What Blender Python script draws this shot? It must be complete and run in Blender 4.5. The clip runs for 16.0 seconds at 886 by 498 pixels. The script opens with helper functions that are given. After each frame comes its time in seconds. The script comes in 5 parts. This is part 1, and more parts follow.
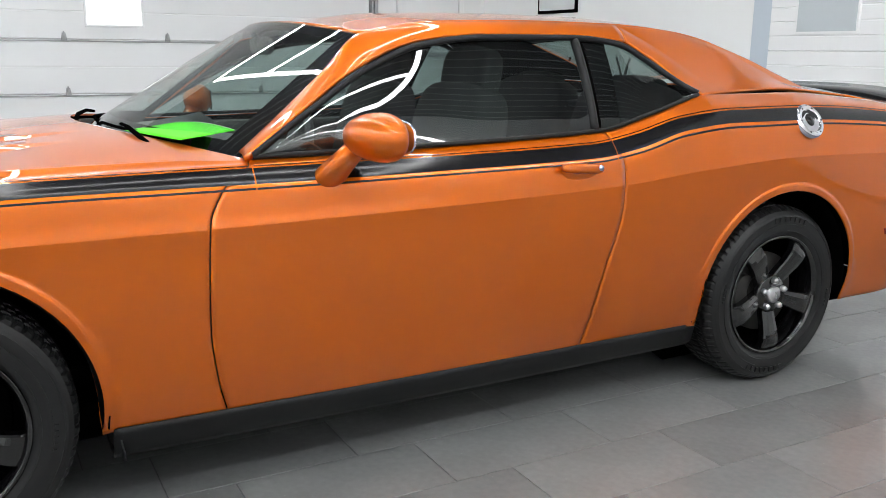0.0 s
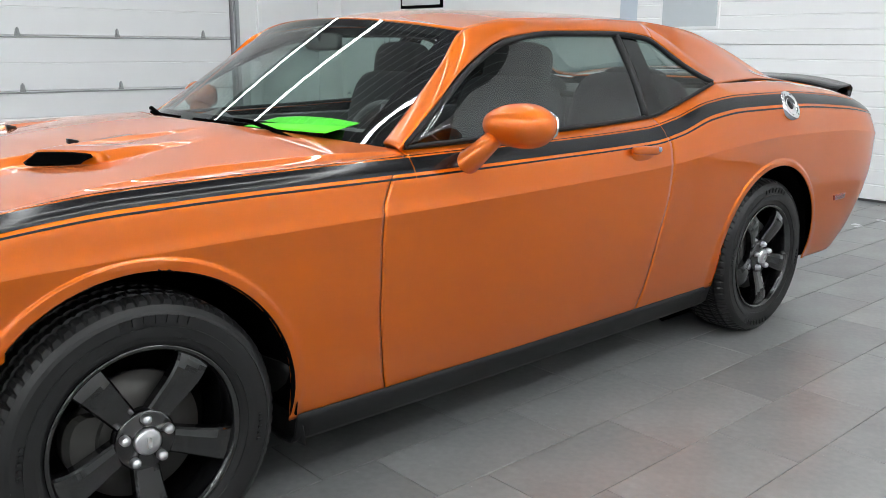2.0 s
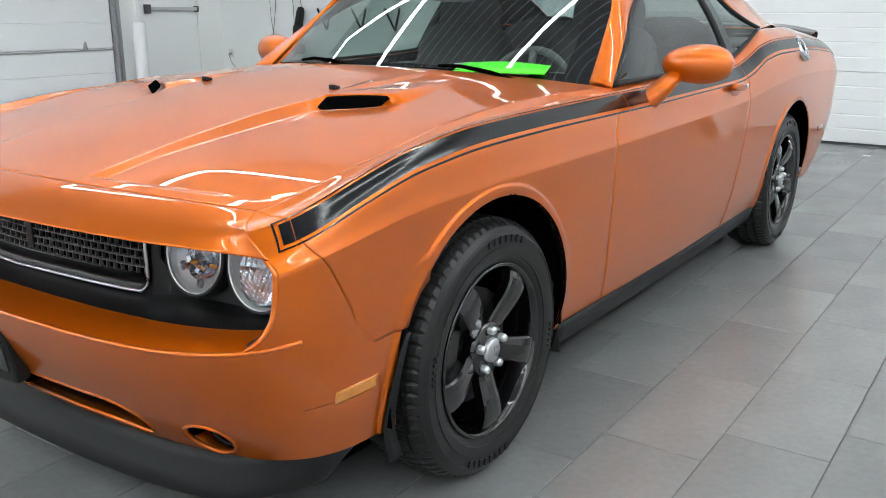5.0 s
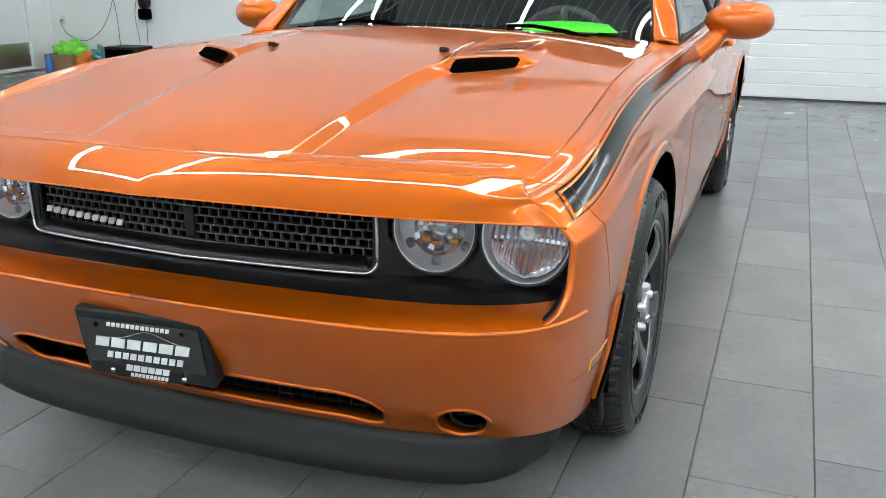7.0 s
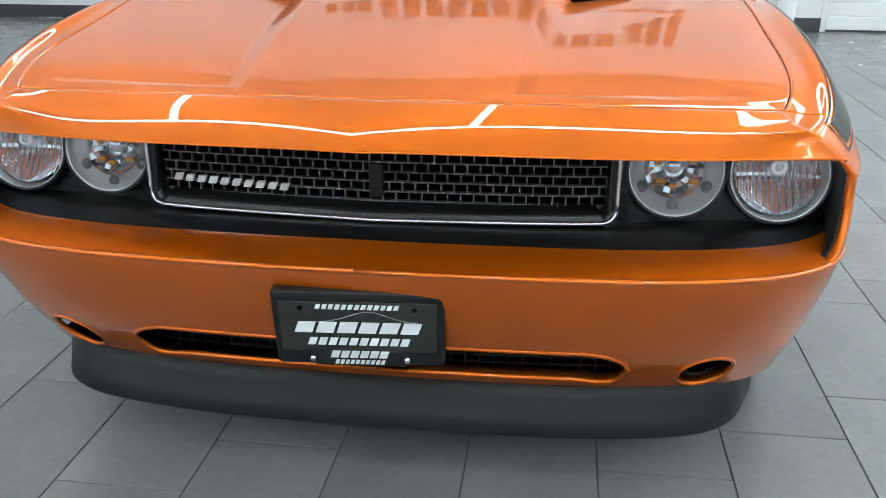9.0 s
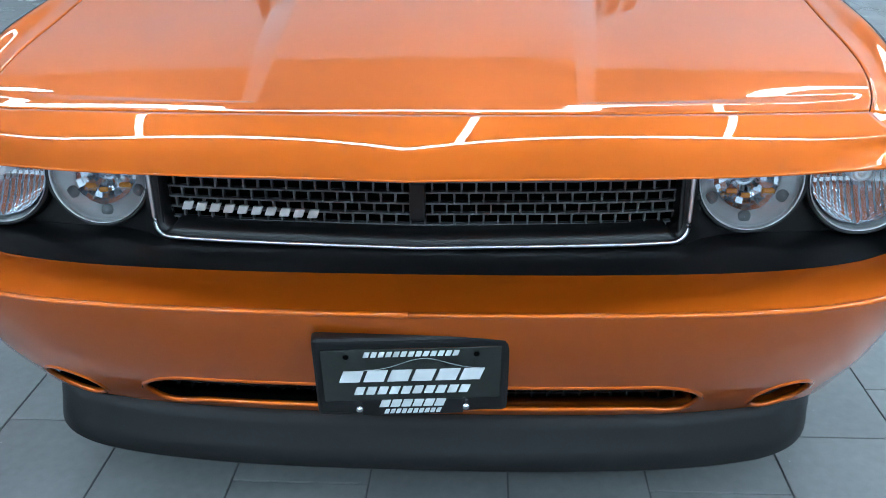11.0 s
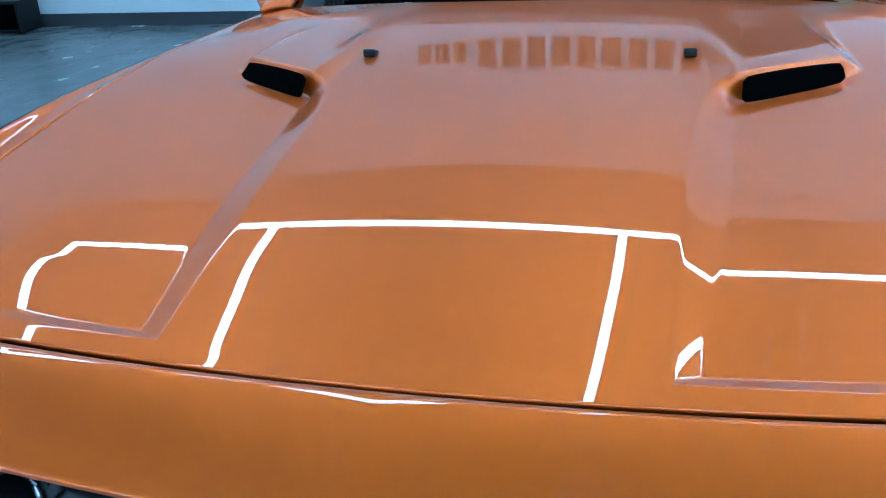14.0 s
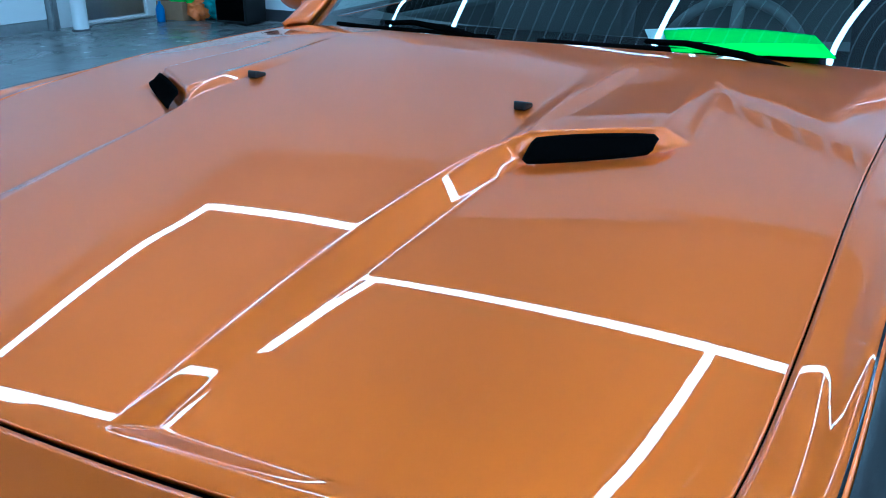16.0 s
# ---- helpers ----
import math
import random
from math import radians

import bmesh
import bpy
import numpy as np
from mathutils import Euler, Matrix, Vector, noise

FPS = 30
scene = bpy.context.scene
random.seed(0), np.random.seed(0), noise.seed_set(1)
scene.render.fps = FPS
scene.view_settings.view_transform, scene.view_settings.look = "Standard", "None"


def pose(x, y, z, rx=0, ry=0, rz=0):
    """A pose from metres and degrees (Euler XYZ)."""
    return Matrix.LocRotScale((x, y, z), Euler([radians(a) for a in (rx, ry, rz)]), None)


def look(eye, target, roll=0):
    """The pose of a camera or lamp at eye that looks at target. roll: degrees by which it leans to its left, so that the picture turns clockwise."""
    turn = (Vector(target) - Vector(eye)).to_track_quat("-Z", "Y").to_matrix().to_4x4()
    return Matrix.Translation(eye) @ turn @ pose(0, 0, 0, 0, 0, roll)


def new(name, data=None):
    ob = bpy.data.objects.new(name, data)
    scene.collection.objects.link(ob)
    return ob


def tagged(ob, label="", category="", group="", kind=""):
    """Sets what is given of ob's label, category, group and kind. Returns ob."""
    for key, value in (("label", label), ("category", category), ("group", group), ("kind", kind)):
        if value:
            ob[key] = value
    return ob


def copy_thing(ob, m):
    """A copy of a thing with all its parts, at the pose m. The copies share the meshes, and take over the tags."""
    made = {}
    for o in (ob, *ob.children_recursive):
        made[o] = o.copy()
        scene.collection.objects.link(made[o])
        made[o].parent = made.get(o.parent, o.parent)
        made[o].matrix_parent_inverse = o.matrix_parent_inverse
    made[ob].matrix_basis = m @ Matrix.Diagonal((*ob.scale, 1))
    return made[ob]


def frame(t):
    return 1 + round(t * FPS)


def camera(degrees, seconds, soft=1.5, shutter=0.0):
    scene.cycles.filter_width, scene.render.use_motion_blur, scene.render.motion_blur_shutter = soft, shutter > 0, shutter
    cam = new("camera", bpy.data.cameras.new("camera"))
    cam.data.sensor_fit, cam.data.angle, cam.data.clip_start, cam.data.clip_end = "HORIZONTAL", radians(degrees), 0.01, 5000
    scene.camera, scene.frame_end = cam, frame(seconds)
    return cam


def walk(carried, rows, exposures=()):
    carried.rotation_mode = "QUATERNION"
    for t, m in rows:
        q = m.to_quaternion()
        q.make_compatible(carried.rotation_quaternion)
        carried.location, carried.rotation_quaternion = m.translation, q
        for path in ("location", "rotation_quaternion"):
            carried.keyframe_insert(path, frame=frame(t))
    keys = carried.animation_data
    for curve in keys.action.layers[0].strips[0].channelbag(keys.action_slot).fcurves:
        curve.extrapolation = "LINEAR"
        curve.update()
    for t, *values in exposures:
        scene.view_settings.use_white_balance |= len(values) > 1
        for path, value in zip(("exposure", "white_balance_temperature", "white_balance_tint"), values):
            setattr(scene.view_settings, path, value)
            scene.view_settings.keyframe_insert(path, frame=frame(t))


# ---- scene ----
cam = camera(54.1, 16.0, soft=0.9)
PATH = [
    (0, (0.17, -3.228, 1.301), (1.107, -1.517, 0.857), 0.6),
    (0.5, (-0.082, -3.139, 1.302), (0.955, -1.488, 0.857), 0.5),
    (1, (-0.388, -3.089, 1.316), (0.751, -1.506, 0.869), 0.5),
    (1.5, (-0.578, -2.986, 1.299), (0.644, -1.468, 0.847), 0.4),
    (2, (-0.77, -2.837, 1.299), (0.533, -1.389, 0.845), 0.4),
    (2.5, (-0.977, -2.72, 1.295), (0.395, -1.339, 0.836), 0.4),
    (3, (-1.23, -2.647, 1.315), (0.185, -1.313, 0.848), 0.5),
    (3.5, (-1.398, -2.556, 1.302), (0.05, -1.261, 0.825), 0.2),
    (4, (-1.565, -2.404, 1.27), (-0.08, -1.156, 0.784), -0.0),
    (4.2, (-1.63, -2.338, 1.264), (-0.126, -1.115, 0.773), -0.0),
    (6.3, (-2.171, -1.549, 1.252), (-0.464, -0.696, 0.656), -0.2),
    (6.5, (-2.197, -1.453, 1.234), (-0.467, -0.645, 0.639), -0.2),
    (7, (-2.276, -1.224, 1.248), (-0.507, -0.521, 0.635), -0.2),
    (7.5, (-2.306, -1.018, 1.251), (-0.516, -0.411, 0.596), -0.3),
    (8, (-2.307, -0.757, 1.223), (-0.49, -0.265, 0.546), -0.2),
    (8.5, (-2.307, -0.541, 1.215), (-0.476, -0.182, 0.494), 0.1),
    (9, (-2.334, -0.345, 1.217), (-0.494, -0.1, 0.473), 0.1),
    (9.2, (-2.336, -0.29, 1.222), (-0.497, -0.085, 0.463), -0.1),
    (11.3, (-2.067, -0.095, 1.3), (-0.263, -0.006, 0.441), -0.6),
    (11.5, (-2.028, -0.073, 1.324), (-0.228, 0.006, 0.456), -0.6),
    (12, (-1.944, -0.03, 1.373), (-0.153, 0.023, 0.484), -0.9),
    (12.5, (-1.786, -0.013, 1.374), (0.011, 0.034, 0.499), -1.0),
    (13, (-1.557, -0.025, 1.36), (0.24, 0.116, 0.493), -2.0),
    (13.5, (-1.466, -0.098, 1.368), (0.316, 0.192, 0.507), -3.5),
    (14, (-1.441, -0.249, 1.324), (0.333, 0.23, 0.535), -3.0),
    (14.5, (-1.387, -0.397, 1.31), (0.358, 0.207, 0.541), -2.4),
    (15, (-1.272, -0.576, 1.309), (0.427, 0.155, 0.549), -1.6),
    (15.5, (-1.198, -0.737, 1.323), (0.448, 0.119, 0.576), -1.0),
    (16, (-1.16, -0.892, 1.338), (0.429, 0.066, 0.593), -0.5),
]
walk(cam, [(t, look(eye, target, roll)) for t, eye, target, roll in PATH],
     exposures=[(0, 0.80, 6600, 10), (4, 0.80, 6400, 7), (9, 0.85, 6100, 2), (11.5, 0.75, 4900, -4), (12.3, 0.58, 4500, -8), (13, 0.28, 3950, -12), (16, 0.32, 3750, -13)])

# ---- world and light ----
world = bpy.data.worlds.new("world")
scene.world = world
world.use_nodes = True
world.node_tree.nodes["Background"].inputs[0].default_value = (0.75, 0.85, 1.0, 1)
world.node_tree.nodes["Background"].inputs[1].default_value = 0.6


# ---- materials ----
def material(name, color, rough=0.5, metal=0.0, coat=0.0, noise_scale=0.0, vary=0.0, bump=0.0, bump_scale=80.0,
             spec=0.5, emit=0.0, rough_vary=0.0):
    m = bpy.data.materials.new(name)
    m.use_nodes = True
    nt = m.node_tree
    b = nt.nodes["Principled BSDF"]
    b.inputs["Base Color"].default_value = (*color, 1)
    b.inputs["Roughness"].default_value = rough
    b.inputs["Metallic"].default_value = metal
    b.inputs["Coat Weight"].default_value = coat
    b.inputs["Coat Roughness"].default_value = 0.012
    b.inputs["Specular IOR Level"].default_value = spec
    if emit:
        b.inputs["Emission Color"].default_value = (*color, 1)
        b.inputs["Emission Strength"].default_value = emit
    tc = nt.nodes.new("ShaderNodeTexCoord")
    if vary or rough_vary:
        n = nt.nodes.new("ShaderNodeTexNoise")
        n.inputs["Scale"].default_value = noise_scale
        n.inputs["Detail"].default_value = 6
        nt.links.new(tc.outputs["Object"], n.inputs["Vector"])
        if vary:
            mix = nt.nodes.new("ShaderNodeMixRGB")
            mix.inputs[1].default_value = (*[c * (1 - vary) for c in color], 1)
            mix.inputs[2].default_value = (*[min(1, c * (1 + vary)) for c in color], 1)
            nt.links.new(n.outputs["Fac"], mix.inputs[0])
            nt.links.new(mix.outputs[0], b.inputs["Base Color"])
        if rough_vary:
            r = nt.nodes.new("ShaderNodeMapRange")
            r.inputs["To Min"].default_value = max(0.02, rough - rough_vary)
            r.inputs["To Max"].default_value = rough + rough_vary
            nt.links.new(n.outputs["Fac"], r.inputs["Value"])
            nt.links.new(r.outputs["Result"], b.inputs["Roughness"])
    if bump:
        n2 = nt.nodes.new("ShaderNodeTexNoise")
        n2.inputs["Scale"].default_value = bump_scale
        n2.inputs["Detail"].default_value = 4
        nt.links.new(tc.outputs["Object"], n2.inputs["Vector"])
        bp = nt.nodes.new("ShaderNodeBump")
        bp.inputs["Strength"].default_value = bump
        bp.inputs["Distance"].default_value = 0.002
        nt.links.new(n2.outputs["Fac"], bp.inputs["Height"])
        nt.links.new(bp.outputs["Normal"], b.inputs["Normal"])
    return m


def glass(name, tint, gloss_rough=0.0, ior=1.5):
    m = bpy.data.materials.new(name)
    m.use_nodes = True
    nt = m.node_tree
    nt.nodes.remove(nt.nodes["Principled BSDF"])
    out = nt.nodes["Material Output"]
    t = nt.nodes.new("ShaderNodeBsdfTransparent")
    t.inputs[0].default_value = (*tint, 1)
    g = nt.nodes.new("ShaderNodeBsdfGlossy")
    g.inputs["Roughness"].default_value = gloss_rough
    # gloss that rises towards grazing angles, alike from both sides of the pane
    lw = nt.nodes.new("ShaderNodeLayerWeight")
    lw.inputs["Blend"].default_value = 0.5
    p5 = nt.nodes.new("ShaderNodeMath")
    p5.operation = "POWER"
    p5.inputs[1].default_value = 5.0
    nt.links.new(lw.outputs["Facing"], p5.inputs[0])
    f = nt.nodes.new("ShaderNodeMapRange")
    f.inputs["To Min"].default_value = 2 * ((ior - 1) / (ior + 1)) ** 2
    nt.links.new(p5.outputs[0], f.inputs["Value"])
    mx = nt.nodes.new("ShaderNodeMixShader")
    nt.links.new(f.outputs[0], mx.inputs[0])
    nt.links.new(t.outputs[0], mx.inputs[1])
    nt.links.new(g.outputs[0], mx.inputs[2])
    nt.links.new(mx.outputs[0], out.inputs[0])
    return m


def emission(name, color, strength):
    m = bpy.data.materials.new(name)
    m.use_nodes = True
    nt = m.node_tree
    nt.nodes.remove(nt.nodes["Principled BSDF"])
    e = nt.nodes.new("ShaderNodeEmission")
    e.inputs[0].default_value = (*color, 1)
    e.inputs[1].default_value = strength
    nt.links.new(e.outputs[0], nt.nodes["Material Output"].inputs[0])
    return m


PAINT = material("orange metallic paint", (0.67, 0.136, 0.001), 0.42, 0.75, 1.0, 900, 0.06, 0, 80, 0.1)
PAINT.node_tree.nodes["Principled BSDF"].inputs["Coat IOR"].default_value = 1.5
BLACK_TAPE = material("satin black vinyl", (0.006, 0.006, 0.007), 0.14, 0, 0.0, 40, 0.15, 0, 80, 0.4)
BLACK_PLASTIC = material("black textured plastic", (0.008, 0.0083, 0.009), 0.48, 0, 0, 60, 0.2, 0.2, 900, 0.3)
SEAM = material("dark seam", (0.002, 0.002, 0.002), 0.9, 0, 0, 0, 0, 0, 80, 0.0)
BLACK_PANEL = material("satin black panel", (0.006, 0.006, 0.0065), 0.34, 0, 0, 30, 0.15, 0.05, 700, 0.4)
RUBBER = material("tyre rubber", (0.013, 0.013, 0.0135), 0.32, 0, 0, 30, 0.25, 0.15, 300, 0.3)
RIM_BLACK = material("gloss black wheel", (0.003, 0.003, 0.0035), 0.08, 0, 0.6, 20, 0.1, 0, 80, 0.5)
GRILLE_BLACK = material("gloss black grille", (0.085, 0.087, 0.09), 0.32, 0, 0, 30, 0.1)
LAMP_RING = material("pale lamp ring plastic", (0.48, 0.49, 0.50), 0.25, 0.3, 0.5, 40, 0.05)
SILVER_LETTER = material("satin silver letter", (0.62, 0.63, 0.64), 0.35, 0.35, 0, 60, 0.05)
LAMP_DOT = material("dark lamp recess", (0.10, 0.105, 0.11), 0.3, 0, 0.4, 40, 0.1)
FLUTED = material("aluminised reflector", (0.60, 0.62, 0.65), 0.17, 0.85, 0.3, 60, 0.08)
CHROME = material("chrome", (0.75, 0.75, 0.77), 0.08, 1.0)
BRUSHED = material("brushed aluminium", (0.6, 0.6, 0.62), 0.28, 1.0, 0, 50, 0.1)
STEEL = material("brake steel", (0.06, 0.058, 0.055), 0.5, 0.6, 0, 20, 0.3)
LINER = material("wheel well liner", (0.002, 0.002, 0.002), 0.9, 0, 0, 30, 0.3, 0, 80, 0.0)
GLASS_W = glass("windscreen glass", (0.74, 0.84, 0.81), 0.0, 1.70)
GLASS_S = glass("tinted side glass", (0.50, 0.59, 0.57), 0.0, 1.58)
GLASS_L = glass("clear lamp lens", (0.95, 0.96, 0.97), 0.0, 1.45)
AMBER = material("amber reflector", (0.60, 0.20, 0.008), 0.15, 0, 1.0, 60, 0.2)
REDLENS = material("red reflector", (0.30, 0.03, 0.01), 0.15, 0, 1.0)
INTERIOR = material("dark slate interior", (0.08, 0.084, 0.083), 0.6, 0, 0, 50, 0.2, 0.08, 300)
SEAT = material("dark grey cloth", (0.035, 0.037, 0.037), 0.85, 0, 0, 40, 0.2, 0.1, 250)
GREEN = material("fluorescent green paper", (0.10, 0.85, 0.02), 0.6, 0, 0, 20, 0.06, 0, 80, 0.3)
PAPER = material("white paper", (0.75, 0.78, 0.78), 0.6)
WALL_W = material("white painted wall panel", (0.90, 0.91, 0.91), 0.5, 0, 0, 1.5, 0.03, 0.1, 40)
DOOR_W = material("white sectional door steel", (0.88, 0.89, 0.90), 0.4, 0, 0, 2.0, 0.03, 0.15, 60)
RIB_W = material("pale ceiling rib", (0.50, 0.51, 0.52), 0.5, 0, 0, 2, 0.05)
CEIL_W = material("grey ceiling liner", (0.115, 0.12, 0.125), 0.6, 0, 0, 1.0, 0.06)
GALV = material("galvanised steel", (0.42, 0.43, 0.44), 0.35, 0.8, 0, 15, 0.2)
TUBE = emission("led tube", (0.95, 0.98, 1.0), 18.0)
BASEBOARD = material("charcoal baseboard", (0.06, 0.06, 0.065), 0.5)
LETTER = material("charcoal sign lettering", (0.03, 0.028, 0.028), 0.5)
JAMB = material("pale blue-grey jamb", (0.56, 0.63, 0.70), 0.5, 0, 0, 3, 0.05)
GROUT = material("grey grout", (0.10, 0.10, 0.105), 0.85, 0, 0, 30, 0.2)


def tile_material():
    m = material("grey slate-look porcelain tile", (0.205, 0.21, 0.208), 0.24, 0, 0, 3.5, 0.20, 0.10, 120, 0.5, 0, 0.09)
    nt = m.node_tree
    info = nt.nodes.new("ShaderNodeObjectInfo")
    hsv = nt.nodes.new("ShaderNodeHueSaturation")
    mr = nt.nodes.new("ShaderNodeMapRange")
    mr.inputs["To Min"].default_value, mr.inputs["To Max"].default_value = 0.88, 1.12
    nt.links.new(info.outputs["Random"], mr.inputs["Value"])
    nt.links.new(mr.outputs["Result"], hsv.inputs["Value"])
    b = nt.nodes["Principled BSDF"]
    src = b.inputs["Base Color"].links[0].from_socket
    tc = nt.nodes.new("ShaderNodeTexCoord")
    fine = nt.nodes.new("ShaderNodeTexNoise")
    fine.inputs["Scale"].default_value, fine.inputs["Detail"].default_value = 38.0, 9.0
    nt.links.new(tc.outputs["Object"], fine.inputs["Vector"])
    grain = nt.nodes.new("ShaderNodeMapRange")
    grain.inputs["From Min"].default_value, grain.inputs["From Max"].default_value = 0.3, 0.7
    grain.inputs["To Min"].default_value, grain.inputs["To Max"].default_value = 0.94, 1.06
    nt.links.new(fine.outputs["Fac"], grain.inputs["Value"])
    dust = nt.nodes.new("ShaderNodeTexVoronoi")
    dust.inputs["Scale"].default_value = 9.0
    nt.links.new(tc.outputs["Object"], dust.inputs["Vector"])
    speck = nt.nodes.new("ShaderNodeMapRange")
    speck.inputs["From Min"].default_value, speck.inputs["From Max"].default_value = 0.0, 0.035
    speck.inputs["To Min"].default_value, speck.inputs["To Max"].default_value = 1.9, 1.0
    nt.links.new(dust.outputs["Distance"], speck.inputs["Value"])
    both_ = nt.nodes.new("ShaderNodeMath")
    both_.operation = "MULTIPLY"
    nt.links.new(grain.outputs["Result"], both_.inputs[0])
    nt.links.new(speck.outputs["Result"], both_.inputs[1])
    worn = nt.nodes.new("ShaderNodeVectorMath")
    worn.operation = "SCALE"
    nt.links.new(src, worn.inputs[0])
    nt.links.new(both_.outputs[0], worn.inputs["Scale"])
    nt.links.new(worn.outputs[0], hsv.inputs["Color"])
    nt.links.new(hsv.outputs["Color"], b.inputs["Base Color"])
    return m


TILE = tile_material()


# ---- mesh helpers ----
def mesh_object(name, verts, faces, mat, parent=None, label="", smooth=True):
    me = bpy.data.meshes.new(name)
    me.from_pydata([tuple(float(c) for c in v) for v in verts], [], faces)
    me.materials.append(mat)
    if smooth:
        me.polygons.foreach_set("use_smooth", [True] * len(me.polygons))
    me.update()
    ob = new(name, me)
    ob.parent = parent
    if label:
        tagged(ob, label)
    return ob


def part(name, bm, mat, parent=None, label="", smooth=False):
    me = bpy.data.meshes.new(name)
    bm.to_mesh(me)
    bm.free()
    me.materials.append(mat)
    if smooth:
        me.polygons.foreach_set("use_smooth", [True] * len(me.polygons))
    ob = new(name, me)
    ob.parent = parent
    if label:
        tagged(ob, label)
    return ob


def mirror(P):
    Q = np.array(P, float)
    Q[..., 1] *= -1
    return Q


def grid(name, P, mat, parent=None, out=None, thick=0.0, label="", hole=None, smooth=True):
    """A sheet from an (m, n, 3) array of places. out: a place that the front turns away from. hole(i, j): faces to leave out."""
    P = np.asarray(P, float)
    m, n = P.shape[:2]
    idx = lambda i, j: i * n + j
    faces = [(idx(i, j), idx(i + 1, j), idx(i + 1, j + 1), idx(i, j + 1)) for i in range(m - 1) for j in range(n - 1)
             if hole is None or not hole(i, j)]
    V = P.reshape(-1, 3)
    if out is not None:
        a, b, c, d = (V[[f[k] for f in faces]] for k in range(4))
        nrm = np.cross(c - a, d - b)
        ctr = (a + b + c + d) / 4 - np.asarray(out, float)
        if (nrm * ctr).sum() < 0:
            faces = [f[::-1] for f in faces]
    ob = mesh_object(name, V, faces, mat, parent, label, smooth)
    if thick:
        s = ob.modifiers.new("thickness", "SOLIDIFY")
        s.thickness, s.offset = thick, -1.0
        if mat is PAINT:
            ob.data.materials.append(LINER)
            s.material_offset = 1
    return ob


def both(name, P, mat, parent=None, out=None, thick=0.0, label="", hole=None):
    o2 = None if out is None else (out[0], -out[1], out[2])
    a = grid(name, P, mat, parent, out, thick, label, hole)
    b = grid(name, mirror(P), mat, parent, o2, thick, label, hole)
    return a, b


def box(bm, lo, hi, bevel=0.0, segs=2):
    r = bmesh.ops.create_cube(bm, size=1.0)
    vs = r["verts"]
    lo, hi = Vector(lo), Vector(hi)
    for v in vs:
        v.co = Vector([(lo[k] + hi[k]) / 2 + v.co[k] * (hi[k] - lo[k]) for k in range(3)])
    if bevel:
        es = list({e for v in vs for e in v.link_edges})
        bmesh.ops.bevel(bm, geom=es, offset=bevel, segments=segs, affect="EDGES", profile=0.5)
    return vs


def box_part(name, lo, hi, mat, parent=None, label="", bevel=0.004, segs=2):
    bm = bmesh.new()
    box(bm, lo, hi, bevel, segs)
    return part(name, bm, mat, parent, label, smooth=False)


def lathe(name, profile, mat, parent=None, axis="y", center=(0, 0, 0), segs=64, label="", smooth=True, sign=1):
    """profile: (radius, along) pairs, turned round the axis."""
    verts, faces = [], []
    n = len(profile)
    for k in range(segs):
        a = 2 * math.pi * k / segs
        for r, h in profile:
            p = {"y": (r * math.cos(a), sign * h, r * math.sin(a)), "z": (r * math.cos(a), r * math.sin(a), h),
                 "x": (sign * h, r * math.cos(a), r * math.sin(a))}[axis]
            verts.append((p[0] + center[0], p[1] + center[1], p[2] + center[2]))
    for k in range(segs):
        for i in range(n - 1):
            a, b = k * n + i, ((k + 1) % segs) * n + i
            faces.append((a, a + 1, b + 1, b))
    if sign < 0:
        faces = [f[::-1] for f in faces]
    return mesh_object(name, verts, faces, mat, parent, label, smooth)


def sweep(name, pts, radius, mat, parent=None, label="", segs=8, closed=False, flat=1.0):
    """A tube along a line of places."""
    pts = [Vector(p) for p in pts]
    verts, faces, n = [], [], len(pts)
    for i, p in enumerate(pts):
        a = pts[(i - 1) % n] if (closed or i > 0) else p
        b = pts[(i + 1) % n] if (closed or i < n - 1) else p
        t = (b - a).normalized()
        u = t.cross(Vector((0, 0, 1)))
        u = u.normalized() if u.length > 1e-4 else Vector((1, 0, 0))
        w = u.cross(t)
        r = radius(i / max(1, n - 1)) if callable(radius) else radius
        for k in range(segs):
            c = 2 * math.pi * k / segs
            verts.append(p + u * (r * math.cos(c)) + w * (r * flat * math.sin(c)))
    for i in range(n if closed else n - 1):
        for k in range(segs):
            i2 = (i + 1) % n
            faces.append((i * segs + k, i * segs + (k + 1) % segs, i2 * segs + (k + 1) % segs, i2 * segs + k))
    if not closed:
        faces.append(tuple(range(segs))[::-1])
        faces.append(tuple((n - 1) * segs + k for k in range(segs)))
    return mesh_object(name, verts, faces, mat, parent, label)


def curve(*pts):
    """A smooth function through (x, a, b, ...) rows."""
    A = np.array(pts, float)
    xs, ys = A[:, 0], A[:, 1:]
    d = np.diff(xs)[:, None]
    s = np.diff(ys, axis=0) / d
    m = np.zeros_like(ys)
    m[0], m[-1] = s[0], s[-1]
    m[1:-1] = np.where(s[:-1] * s[1:] > 0, 2 * s[:-1] * s[1:] / np.where(np.abs(s[:-1] + s[1:]) < 1e-12, 1, s[:-1] + s[1:]), 0)

    def f(x):
        x = np.clip(np.asarray(x, float), xs[0], xs[-1])
        i = np.clip(np.searchsorted(xs, x, side="right") - 1, 0, len(xs) - 2)
        h = (xs[i + 1] - xs[i])
        t = (x - xs[i]) / h
        t, h = t[..., None], h[..., None]
        return ((2 * t**3 - 3 * t**2 + 1) * ys[i] + (t**3 - 2 * t**2 + t) * h * m[i]
                + (-2 * t**3 + 3 * t**2) * ys[i + 1] + (t**3 - t**2) * h * m[i + 1])
    return f


